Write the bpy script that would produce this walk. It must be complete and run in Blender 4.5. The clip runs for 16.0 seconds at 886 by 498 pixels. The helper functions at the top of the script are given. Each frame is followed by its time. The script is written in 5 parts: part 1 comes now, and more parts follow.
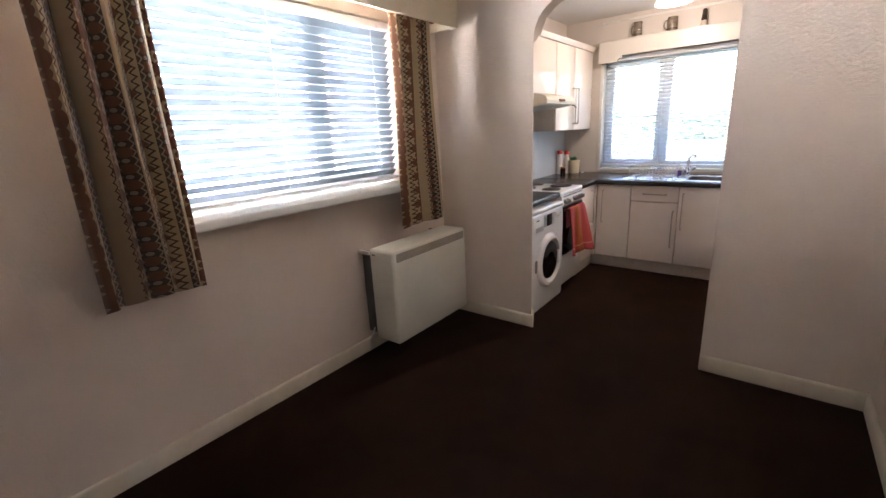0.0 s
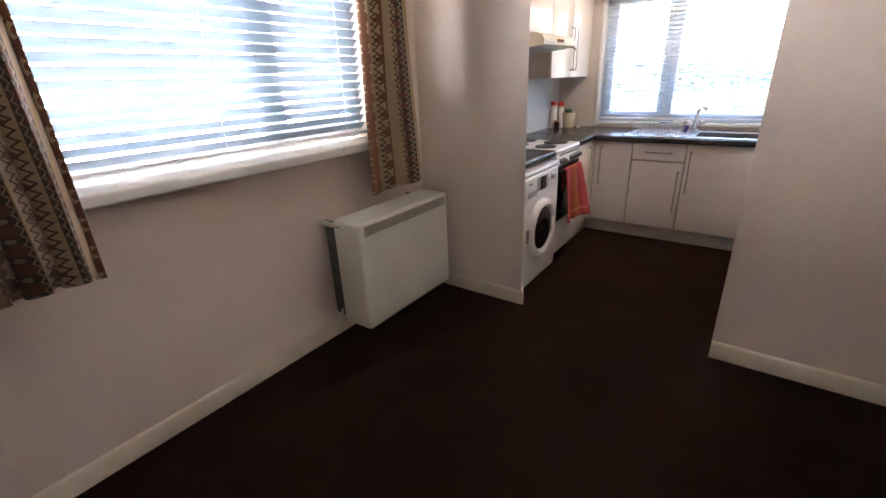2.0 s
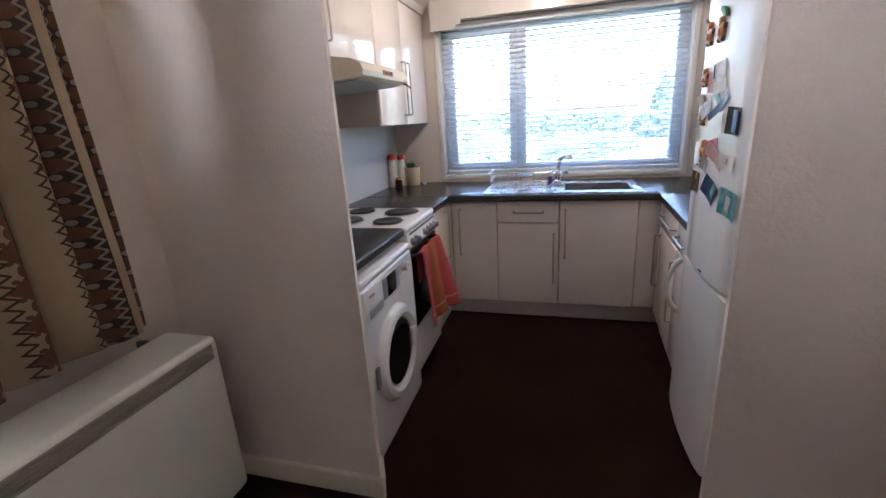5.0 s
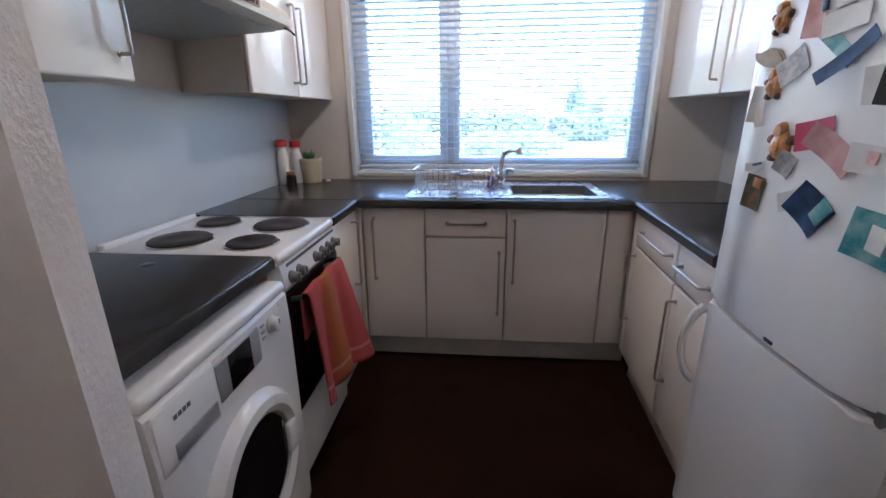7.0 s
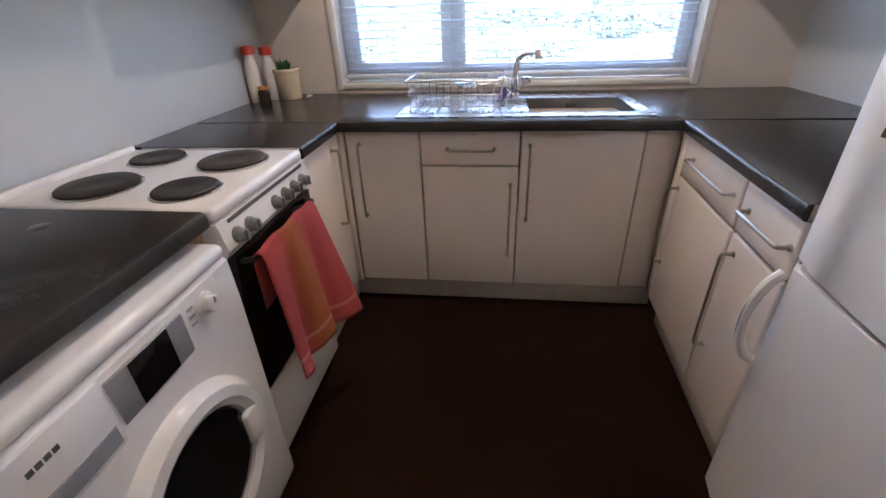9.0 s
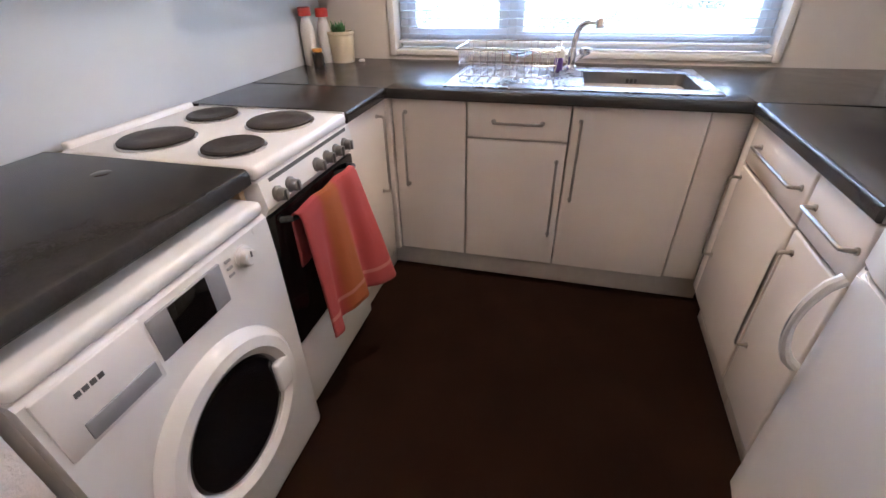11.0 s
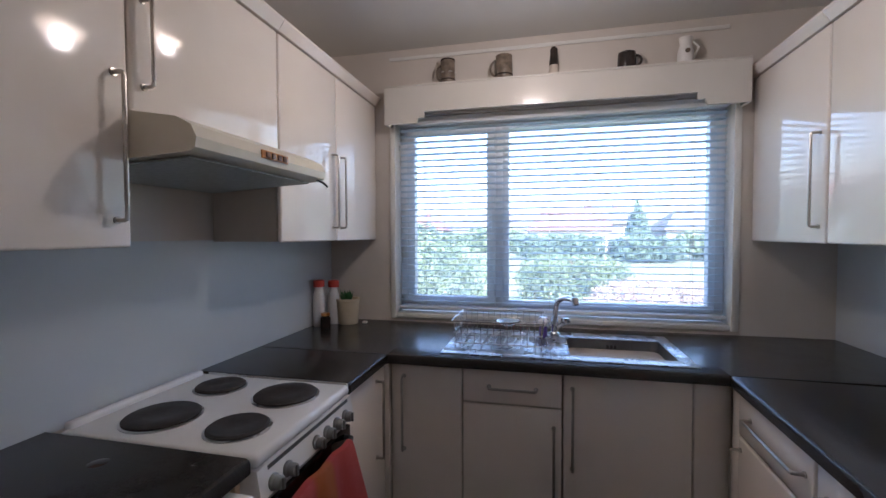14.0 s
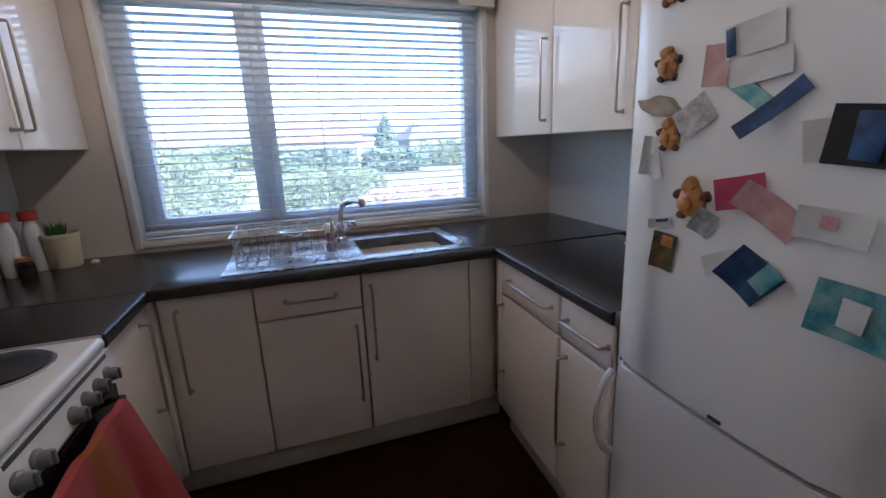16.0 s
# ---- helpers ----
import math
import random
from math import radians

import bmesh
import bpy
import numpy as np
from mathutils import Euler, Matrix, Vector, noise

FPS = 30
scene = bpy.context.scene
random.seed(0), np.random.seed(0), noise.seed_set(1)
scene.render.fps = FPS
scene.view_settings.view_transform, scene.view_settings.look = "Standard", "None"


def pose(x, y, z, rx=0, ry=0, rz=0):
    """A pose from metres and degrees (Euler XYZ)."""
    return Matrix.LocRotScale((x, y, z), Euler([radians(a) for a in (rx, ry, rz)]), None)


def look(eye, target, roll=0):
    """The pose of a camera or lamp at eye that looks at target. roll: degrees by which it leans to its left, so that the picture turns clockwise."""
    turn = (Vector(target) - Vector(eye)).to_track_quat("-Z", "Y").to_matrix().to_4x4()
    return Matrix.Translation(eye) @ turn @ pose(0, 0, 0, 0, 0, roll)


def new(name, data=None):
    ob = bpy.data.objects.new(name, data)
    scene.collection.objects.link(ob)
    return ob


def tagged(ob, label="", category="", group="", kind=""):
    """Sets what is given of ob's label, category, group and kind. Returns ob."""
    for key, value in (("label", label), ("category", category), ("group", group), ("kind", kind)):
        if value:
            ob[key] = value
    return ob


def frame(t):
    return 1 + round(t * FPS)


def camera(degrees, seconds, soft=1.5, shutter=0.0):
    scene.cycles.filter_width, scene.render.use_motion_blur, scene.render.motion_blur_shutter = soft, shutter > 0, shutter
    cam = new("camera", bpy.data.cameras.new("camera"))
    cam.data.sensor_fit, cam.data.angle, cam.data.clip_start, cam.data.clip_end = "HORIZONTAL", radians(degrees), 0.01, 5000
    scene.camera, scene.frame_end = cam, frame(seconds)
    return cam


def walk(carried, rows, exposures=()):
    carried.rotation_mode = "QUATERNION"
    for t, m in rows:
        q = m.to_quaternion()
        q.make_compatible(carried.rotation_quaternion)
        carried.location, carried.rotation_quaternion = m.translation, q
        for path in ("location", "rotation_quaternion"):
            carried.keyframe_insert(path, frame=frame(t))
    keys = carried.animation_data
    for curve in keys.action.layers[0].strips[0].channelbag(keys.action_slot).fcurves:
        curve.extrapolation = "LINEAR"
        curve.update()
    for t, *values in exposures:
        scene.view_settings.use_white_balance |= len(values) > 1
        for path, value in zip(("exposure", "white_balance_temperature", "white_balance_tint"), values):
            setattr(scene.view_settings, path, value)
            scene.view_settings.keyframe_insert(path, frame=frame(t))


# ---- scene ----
cam = camera(91.9, 16.0)
PATH = [
    (0, (-0.443, 2.805, 1.463), (-1.634, 4.32, 0.93), -2.9),
    (0.5, (-0.469, 2.828, 1.47), (-1.702, 4.298, 0.907), -2.7),
    (1, (-0.472, 2.883, 1.446), (-1.726, 4.307, 0.811), -3.2),
    (1.5, (-0.571, 3.013, 1.439), (-1.746, 4.454, 0.701), -2.6),
    (2, (-0.671, 3.168, 1.438), (-1.772, 4.665, 0.699), -2.4),
    (2.5, (-0.74, 3.319, 1.421), (-1.737, 4.868, 0.643), -2.6),
    (3, (-0.829, 3.511, 1.415), (-1.809, 5.119, 0.741), -2.4),
    (3.5, (-0.898, 3.716, 1.425), (-1.788, 5.378, 0.757), -2.5),
    (4, (-0.977, 3.909, 1.412), (-1.753, 5.62, 0.724), -2.1),
    (4.5, (-1.051, 4.113, 1.423), (-1.702, 5.912, 0.839), -3.0),
    (7, (-1.259, 5.098, 1.31), (-1.432, 6.999, 0.711), -0.5),
    (7.5, (-1.278, 5.279, 1.317), (-1.397, 7.145, 0.608), -1.4),
    (8, (-1.277, 5.383, 1.303), (-1.426, 7.197, 0.474), -1.3),
    (8.5, (-1.251, 5.435, 1.292), (-1.454, 7.205, 0.384), -1.8),
    (11, (-1.188, 5.459, 1.281), (-1.625, 7.092, 0.212), -1.2),
    (11.5, (-1.184, 5.434, 1.323), (-1.821, 7.095, 0.41), -2.2),
    (12, (-1.214, 5.425, 1.335), (-1.983, 7.119, 0.601), -3.1),
    (12.5, (-1.18, 5.416, 1.366), (-2.038, 7.14, 0.825), -1.7),
    (13, (-1.192, 5.39, 1.402), (-1.969, 7.207, 1.095), -1.7),
    (13.5, (-1.193, 5.395, 1.412), (-1.898, 7.261, 1.258), -1.2),
    (14, (-1.215, 5.409, 1.428), (-1.663, 7.357, 1.362), -0.2),
    (14.5, (-1.288, 5.451, 1.426), (-1.3, 7.45, 1.371), 1.3),
    (15, (-1.323, 5.476, 1.402), (-1.001, 7.444, 1.243), 1.4),
    (15.5, (-1.342, 5.499, 1.374), (-0.864, 7.411, 1.037), 0.3),
    (16, (-1.338, 5.482, 1.369), (-0.723, 7.324, 0.89), -2.3),
]
EXPOSURES = [
    (0.0, 4.4, 6450, 19), (2.0, 4.45, 6350, 19), (4.0, 4.0, 6100, 18), (4.5, 4.0, 6000, 18), (7.0, 3.9, 5550, 16), (8.5, 4.1, 6250, 19), (11.0, 4.85, 6350, 20),
    (12.5, 4.25, 6100, 18), (13.5, 3.35, 5700, 18), (14.5, 3.0, 5650, 18), (16.0, 3.05, 5800, 19),
]
walk(cam, [(t, look(eye, target, roll)) for t, eye, target, roll in PATH], EXPOSURES)

# ---- world, sun and lights ----
world = bpy.data.worlds.new("sky")
scene.world = world
world.use_nodes = True
wn = world.node_tree
sky = wn.nodes.new("ShaderNodeTexSky")
sky.sky_type, sky.sun_disc = "NISHITA", False
sky.sun_elevation, sky.sun_rotation, sky.dust_density, sky.air_density = radians(40), radians(150), 4.0, 1.0
wn.links.new(sky.outputs[0], wn.nodes["Background"].inputs[0])
wn.nodes["Background"].inputs[1].default_value = 0.15

sun = new("sun", bpy.data.lights.new("sun", "SUN"))
sun.data.energy, sun.data.angle, sun.data.color = 3.0, radians(12), (1, 0.96, 0.9)
sun.matrix_world = look((4, -6, 8), (0, 6, 0))

# the sky's light in the dining window
lamp = new("dining_daylight", bpy.data.lights.new("dining_daylight", "AREA"))
lamp.data.shape, lamp.data.size, lamp.data.size_y, lamp.data.energy, lamp.data.color = "RECTANGLE", 1.75, 1.4, 14.0, (0.95, 0.98, 1.0)
lamp.matrix_world = look((-3.0, 4.12, 1.75), (-2.0, 4.12, 1.62))
bulb = new("bulb_light", bpy.data.lights.new("bulb_light", "POINT"))
bulb.data.energy, bulb.data.color, bulb.data.shadow_soft_size = 1.35, (1, 0.86, 0.72), 0.045
bulb.location = (-1.27, 7.0, 2.30)


# ---- materials ----
class Net:
    """A node material and short ways to wire it."""

    def __init__(self, name, rough=0.5, metal=0.0, base=(0.8, 0.8, 0.8)):
        self.mat = bpy.data.materials.new(name)
        self.mat.use_nodes = True
        self.tree = self.mat.node_tree
        self.bsdf = self.tree.nodes["Principled BSDF"]
        self.put("Roughness", rough)
        self.put("Metallic", metal)
        self.put("Base Color", (*base, 1))
        self.coord = self.tree.nodes.new("ShaderNodeTexCoord")

    def put(self, socket, value):
        if hasattr(value, "links"):
            self.tree.links.new(value, self.bsdf.inputs[socket])
        else:
            self.bsdf.inputs[socket].default_value = value

    def wire(self, value, socket):
        if hasattr(value, "links"):
            self.tree.links.new(value, socket)
        else:
            socket.default_value = value

    def noise(self, scale, detail=4.0, space="Object", rough=0.55, stretch=None):
        n = self.tree.nodes.new("ShaderNodeTexNoise")
        n.inputs["Scale"].default_value, n.inputs["Detail"].default_value, n.inputs["Roughness"].default_value = scale, detail, rough
        source = self.coord.outputs[space]
        if stretch:
            mp = self.tree.nodes.new("ShaderNodeMapping")
            mp.inputs["Scale"].default_value = stretch
            self.tree.links.new(source, mp.inputs[0])
            source = mp.outputs[0]
        self.tree.links.new(source, n.inputs["Vector"])
        return n.outputs["Fac"]

    def ramp(self, fac, stops):
        r = self.tree.nodes.new("ShaderNodeValToRGB")
        e = r.color_ramp.elements
        e[0].position, e[0].color = stops[0][0], (*stops[0][1], 1)
        e[1].position, e[1].color = stops[-1][0], (*stops[-1][1], 1)
        for p, c in stops[1:-1]:
            e.new(p).color = (*c, 1)
        self.tree.links.new(fac, r.inputs[0])
        return r.outputs[0]

    def m(self, op, a, b=0.0, c=0.0):
        n = self.tree.nodes.new("ShaderNodeMath")
        n.operation = op
        for v, s in zip((a, b, c), n.inputs):
            self.wire(v, s)
        return n.outputs[0]

    def mix(self, fac, a, b):
        n = self.tree.nodes.new("ShaderNodeMix")
        n.data_type = "RGBA"
        self.wire(fac, n.inputs[0])
        for v, s in ((a, n.inputs[6]), (b, n.inputs[7])):
            self.wire(v if hasattr(v, "links") else (*v, 1), s)
        return n.outputs[2]

    def bump(self, height, strength=0.3, distance=0.002):
        b = self.tree.nodes.new("ShaderNodeBump")
        b.inputs["Strength"].default_value, b.inputs["Distance"].default_value = strength, distance
        self.tree.links.new(height, b.inputs["Height"])
        self.put("Normal", b.outputs[0])


def mottled(name, a, b, scale, rough, bump_scale=0, bump=0.2, depth=0.001, metal=0.0, rough_var=0.08, fine=None):
    n = Net(name, rough, metal)
    col = n.ramp(n.noise(scale), [(0.35, a), (0.65, b)])
    if fine:
        col = n.mix(n.m("MULTIPLY", n.noise(fine, 3), 0.35), col, tuple(x * 0.6 for x in a))
    n.put("Base Color", col)
    n.put("Roughness", n.m("MULTIPLY_ADD", n.noise(scale * 3.1), rough_var * 2, rough - rough_var))
    if bump_scale:
        n.bump(n.noise(bump_scale, 6), bump, depth)
    return n.mat


M_WALL = mottled("woodchip_wall", (0.65, 0.545, 0.46), (0.71, 0.60, 0.51), 1.3, 0.75, 70, 0.75, 0.005)
M_KWALL = mottled("kitchen_wall", (0.60, 0.545, 0.485), (0.65, 0.59, 0.53), 1.5, 0.6, 90, 0.25, 0.002)
M_SPLASH = mottled("pale_blue_panel", (0.53, 0.56, 0.575), (0.575, 0.60, 0.615), 1.2, 0.42, 60, 0.12, 0.001)
M_CEIL = mottled("ceiling_paint", (0.66, 0.64, 0.60), (0.72, 0.70, 0.66), 1.0, 0.8, 120, 0.3, 0.002)
M_SKIRT = mottled("cream_gloss_paint", (0.66, 0.58, 0.45), (0.72, 0.64, 0.51), 6, 0.35, 40, 0.15, 0.001, fine=25)
M_CARPET = mottled("brown_carpet", (0.0165, 0.0066, 0.0036), (0.026, 0.0105, 0.0058), 3.0, 0.95, 420, 0.9, 0.006, rough_var=0.03, fine=260)
M_CARPET.node_tree.nodes["Principled BSDF"].inputs["Specular IOR Level"].default_value = 0.08
M_DOOR = mottled("white_gloss_laminate", (0.83, 0.745, 0.665), (0.86, 0.785, 0.71), 2.0, 0.10, 14, 0.03, 0.002, rough_var=0.03)
M_DOOR.node_tree.nodes["Principled BSDF"].inputs["Coat Weight"].default_value = 0.15
M_CARCASS = mottled("beige_carcass_board", (0.50, 0.43, 0.36), (0.56, 0.49, 0.41), 3.0, 0.5, 60, 0.1)
M_PLINTH = mottled("plinth_board", (0.56, 0.50, 0.44), (0.64, 0.58, 0.51), 5.0, 0.35, 50, 0.1, fine=30)
M_ENAMEL = mottled("white_enamel", (0.78, 0.755, 0.72), (0.82, 0.795, 0.76), 3.0, 0.22, 25, 0.04, 0.001, rough_var=0.04)
M_CREAM = mottled("cream_plastic", (0.66, 0.60, 0.48), (0.71, 0.65, 0.53), 4.0, 0.35, 40, 0.08)
M_HEATER = mottled("heater_enamel", (0.62, 0.60, 0.51), (0.67, 0.65, 0.56), 3.0, 0.35, 60, 0.1)
M_GRILLE = mottled("heater_grille", (0.27, 0.24, 0.19), (0.34, 0.30, 0.24), 8.0, 0.5)
M_DARKMETAL = mottled("grey_backplate", (0.07, 0.07, 0.07), (0.11, 0.11, 0.105), 6.0, 0.5)
M_STEEL = mottled("brushed_steel", (0.52, 0.51, 0.50), (0.62, 0.61, 0.60), 4.0, 0.28, 300, 0.08, 0.0005, metal=1.0)
# shade inside the bowl put into its colour: darker than the rim's steel
M_SHADED_BOWL = mottled("shaded_bowl_steel", (0.13, 0.13, 0.13), (0.19, 0.19, 0.19), 5.0, 0.55, 200, 0.1, 0.0005, metal=1.0)
M_CHROME = mottled("chrome", (0.70, 0.70, 0.72), (0.78, 0.78, 0.80), 4.0, 0.12, metal=1.0, rough_var=0.04)
M_NICKEL = mottled("satin_nickel", (0.40, 0.37, 0.33), (0.50, 0.46, 0.41), 12.0, 0.32, metal=1.0)
M_PLATE = mottled("cast_iron_plate", (0.022, 0.017, 0.014), (0.04, 0.031, 0.026), 20.0, 0.55, 150, 0.3)
M_BLACKGLASS = mottled("black_glass", (0.006, 0.006, 0.007), (0.010, 0.010, 0.011), 3.0, 0.08, rough_var=0.03)
M_BLACK = mottled("black_plastic", (0.015, 0.015, 0.016), (0.03, 0.03, 0.032), 8.0, 0.45)
M_GREY = mottled("grey_plastic", (0.16, 0.16, 0.155), (0.21, 0.21, 0.20), 9.0, 0.4)
M_SILVER = mottled("silver_plastic", (0.34, 0.34, 0.35), (0.40, 0.40, 0.41), 9.0, 0.35, metal=0.3)
M_UPVC = mottled("white_upvc", (0.83, 0.85, 0.87), (0.87, 0.89, 0.91), 4.0, 0.3)
M_PAINT = mottled("white_gloss_paint", (0.72, 0.70, 0.66), (0.78, 0.76, 0.72), 5.0, 0.3, 30, 0.1)
M_PELMET = mottled("white_pelmet", (0.68, 0.64, 0.58), (0.73, 0.69, 0.63), 2.0, 0.2, 30, 0.05)
M_TANPELMET = mottled("cream_pelmet", (0.60, 0.50, 0.35), (0.67, 0.565, 0.41), 2.0, 0.55, 60, 0.12)
M_WOOD = mottled("raw_edge_board", (0.50, 0.34, 0.19), (0.60, 0.43, 0.26), 20.0, 0.6)
M_RED = mottled("red_plastic", (0.50, 0.045, 0.03), (0.56, 0.06, 0.04), 9.0, 0.35)
M_WHITEPL = mottled("white_plastic", (0.72, 0.70, 0.67), (0.78, 0.76, 0.73), 9.0, 0.35)
M_STONEWARE = mottled("brown_stoneware", (0.10, 0.075, 0.055), (0.24, 0.19, 0.14), 25.0, 0.3, 40, 0.2)
M_DARKPOT = mottled("dark_glazed_pottery", (0.022, 0.017, 0.015), (0.05, 0.035, 0.03), 18.0, 0.22)
M_POT = mottled("cream_ceramic", (0.68, 0.58, 0.40), (0.74, 0.64, 0.46), 10.0, 0.3)
M_LEAF = mottled("potted_leaf", (0.03, 0.12, 0.04), (0.06, 0.2, 0.07), 30.0, 0.5)
M_ORANGE = mottled("amber_resin", (0.38, 0.14, 0.03), (0.55, 0.25, 0.06), 60.0, 0.3, 90, 0.4)
M_BROWN = mottled("brown_resin", (0.10, 0.04, 0.018), (0.20, 0.09, 0.04), 60.0, 0.4, 90, 0.3)
M_TAUPE = mottled("taupe_felt", (0.34, 0.28, 0.22), (0.44, 0.37, 0.30), 40.0, 0.8)
M_PAPER = mottled("white_card", (0.62, 0.60, 0.56), (0.72, 0.70, 0.66), 14.0, 0.5)
M_GREYCARD = mottled("printed_grey_card", (0.30, 0.30, 0.30), (0.55, 0.54, 0.52), 70.0, 0.5)
M_PINK = mottled("pink_card", (0.58, 0.30, 0.28), (0.70, 0.45, 0.42), 30.0, 0.45)
M_MAGENTA = mottled("magenta_card", (0.42, 0.04, 0.09), (0.52, 0.07, 0.13), 16.0, 0.4)
M_NAVY = mottled("navy_card", (0.018, 0.04, 0.11), (0.05, 0.12, 0.25), 26.0, 0.35)
M_TEAL = mottled("teal_card", (0.04, 0.26, 0.30), (0.30, 0.50, 0.48), 28.0, 0.35)
M_GREENCARD = mottled("green_photo_card", (0.03, 0.06, 0.03), (0.22, 0.12, 0.05), 45.0, 0.4)
M_PURPLE = mottled("purple_label", (0.10, 0.06, 0.28), (0.15, 0.10, 0.36), 20.0, 0.3)
M_CABLE = mottled("white_cable", (0.62, 0.61, 0.60), (0.70, 0.69, 0.68), 20.0, 0.45)
M_CLEARISH = mottled("frosted_board", (0.45, 0.50, 0.53), (0.55, 0.60, 0.62), 10.0, 0.12)

# worktop: charcoal laminate with a fine slate grain
n = Net("charcoal_worktop", 0.3)
n.put("Base Color", n.mix(n.m("MULTIPLY", n.noise(160, 3), 0.6), n.ramp(n.noise(9, 6), [(0.3, (0.016, 0.0145, 0.0135)), (0.7, (0.032, 0.029, 0.027))]), (0.045, 0.04, 0.037)))
n.put("Roughness", n.m("MULTIPLY_ADD", n.noise(12, 5), 0.16, 0.14))
n.bump(n.noise(260, 3), 0.12, 0.0008)
M_TOP = n.mat

# blind slats: white in the kitchen, darkened in the dining room, letting some daylight through
def slat_plastic(name, base, through_colour, share):
    n = Net(name, 0.4, base=base)
    tr = n.tree.nodes.new("ShaderNodeBsdfTranslucent")
    tr.inputs[0].default_value = (*through_colour, 1)
    mx = n.tree.nodes.new("ShaderNodeMixShader")
    mx.inputs[0].default_value = share
    n.tree.links.new(n.bsdf.outputs[0], mx.inputs[1])
    n.tree.links.new(tr.outputs[0], mx.inputs[2])
    n.tree.links.new(mx.outputs[0], n.tree.nodes["Material Output"].inputs[0])
    return n.mat


M_SLAT = slat_plastic("kitchen_blind_slat", (0.66, 0.72, 0.76), (0.84, 0.92, 0.98), 0.56)
# slat shade put into the colour, so the daylight lamp doesn't burn it out
M_SLAT_DINING = slat_plastic("darkened_dining_slat", (0.19, 0.235, 0.27), (0.4, 0.55, 0.65), 0.03)

n = Net("window_glass", 0.0, base=(1, 1, 1))
n.put("Transmission Weight", 1.0)
n.put("IOR", 1.02)
veil = n.tree.nodes.new("ShaderNodeBsdfTranslucent")     # bluish white haze of the glare outside, put into the pane's shader
veil.inputs[0].default_value = (0.82, 0.92, 1.0, 1)
both = n.tree.nodes.new("ShaderNodeMixShader")
n.tree.links.new(n.m("MULTIPLY_ADD", n.noise(5, 5), 0.05, 0.055), both.inputs[0])
n.tree.links.new(n.bsdf.outputs[0], both.inputs[1])
n.tree.links.new(veil.outputs[0], both.inputs[2])
n.tree.links.new(both.outputs[0], n.tree.nodes["Material Output"].inputs[0])
M_GLASS = n.mat
n = Net("clean_window_glass", 0.0, base=(1, 1, 1))
n.put("Transmission Weight", 1.0)
n.put("IOR", 1.02)
M_CLEANGLASS = n.mat
n = Net("drinking_glass", 0.03, base=(0.95, 0.97, 0.96))
n.put("Transmission Weight", 0.9)
M_CLEAR = n.mat

n = Net("lamp_shade_glass", 0.35, base=(0.85, 0.8, 0.72))
n.put("Emission Color", (1, 0.80, 0.58, 1))
n.put("Emission Strength", 0.16)
M_SHADE = n.mat


def curtain_cloth():
    """Printed cotton: cream ribbons, brown diamonds and discs, zigzag borders. UV in metres."""
    n = Net("printed_curtain", 0.9)
    sep = n.tree.nodes.new("ShaderNodeSeparateXYZ")
    n.tree.links.new(n.coord.outputs["UV"], sep.inputs[0])
    u, v = sep.outputs[0], sep.outputs[1]
    per = 0.21
    s = n.m("MULTIPLY", n.m("FRACT", n.m("ADD", n.m("DIVIDE", u, per), 0.3)), per)

    def band(a, b):
        return n.m("MULTIPLY", n.m("GREATER_THAN", s, a), n.m("LESS_THAN", s, b))

    def tri(x, p):
        return n.m("MULTIPLY", n.m("ABSOLUTE", n.m("SUBTRACT", n.m("FRACT", n.m("DIVIDE", x, p)), 0.5)), 2.0)

    def zig(centre, amp, p, half):
        mid = n.m("MULTIPLY_ADD", tri(v, p), amp, centre - amp / 2)
        return n.m("LESS_THAN", n.m("ABSOLUTE", n.m("SUBTRACT", s, mid)), half)

    def diamond(centre, p, half, shift=0.0):
        dv = tri(n.m("ADD", v, shift), p)
        du = n.m("DIVIDE", n.m("ABSOLUTE", n.m("SUBTRACT", s, centre)), half)
        return n.m("LESS_THAN", n.m("ADD", du, dv), 0.82)

    def disc(centre, p, rad, shift=0.0):
        dv = n.m("MULTIPLY", n.m("SUBTRACT", n.m("FRACT", n.m("DIVIDE", n.m("ADD", v, shift), p)), 0.5), p)
        du = n.m("SUBTRACT", s, centre)
        return n.m("LESS_THAN", n.m("SQRT", n.m("ADD", n.m("MULTIPLY", du, du), n.m("MULTIPLY", dv, dv))), rad)

    cream, sand, rust, dark = (0.52, 0.385, 0.24), (0.42, 0.285, 0.16), (0.155, 0.056, 0.022), (0.040, 0.020, 0.013)
    col = n.mix(n.noise(14), sand, cream)
    col = n.mix(diamond(0.080, 0.092, 0.050), col, rust)
    col = n.mix(disc(0.080, 0.092, 0.017, 0.046), col, rust)
    col = n.mix(disc(0.056, 0.046, 0.006), col, rust)
    col = n.mix(zig(0.044, 0.016, 0.030, 0.0035), col, dark)
    col = n.mix(zig(0.120, 0.016, 0.030, 0.0035), col, dark)
    col = n.mix(band(0.136, 0.2), col, dark)
    col = n.mix(disc(0.168, 0.060, 0.019), col, rust)
    col = n.mix(disc(0.168, 0.060, 0.008, 0.03), col, (0.34, 0.27, 0.20))
    col = n.mix(zig(0.146, 0.012, 0.030, 0.003), col, (0.34, 0.26, 0.18))
    col = n.mix(zig(0.190, 0.012, 0.030, 0.003), col, (0.34, 0.26, 0.18))
    n.put("Base Color", n.mix(n.m("MULTIPLY", n.noise(300, 2), 0.22), col, (0.12, 0.08, 0.05)))
    n.bump(n.noise(600, 2), 0.4, 0.001)
    n.put("Sheen Weight", 0.2)
    return n.mat


M_CURTAIN = curtain_cloth()


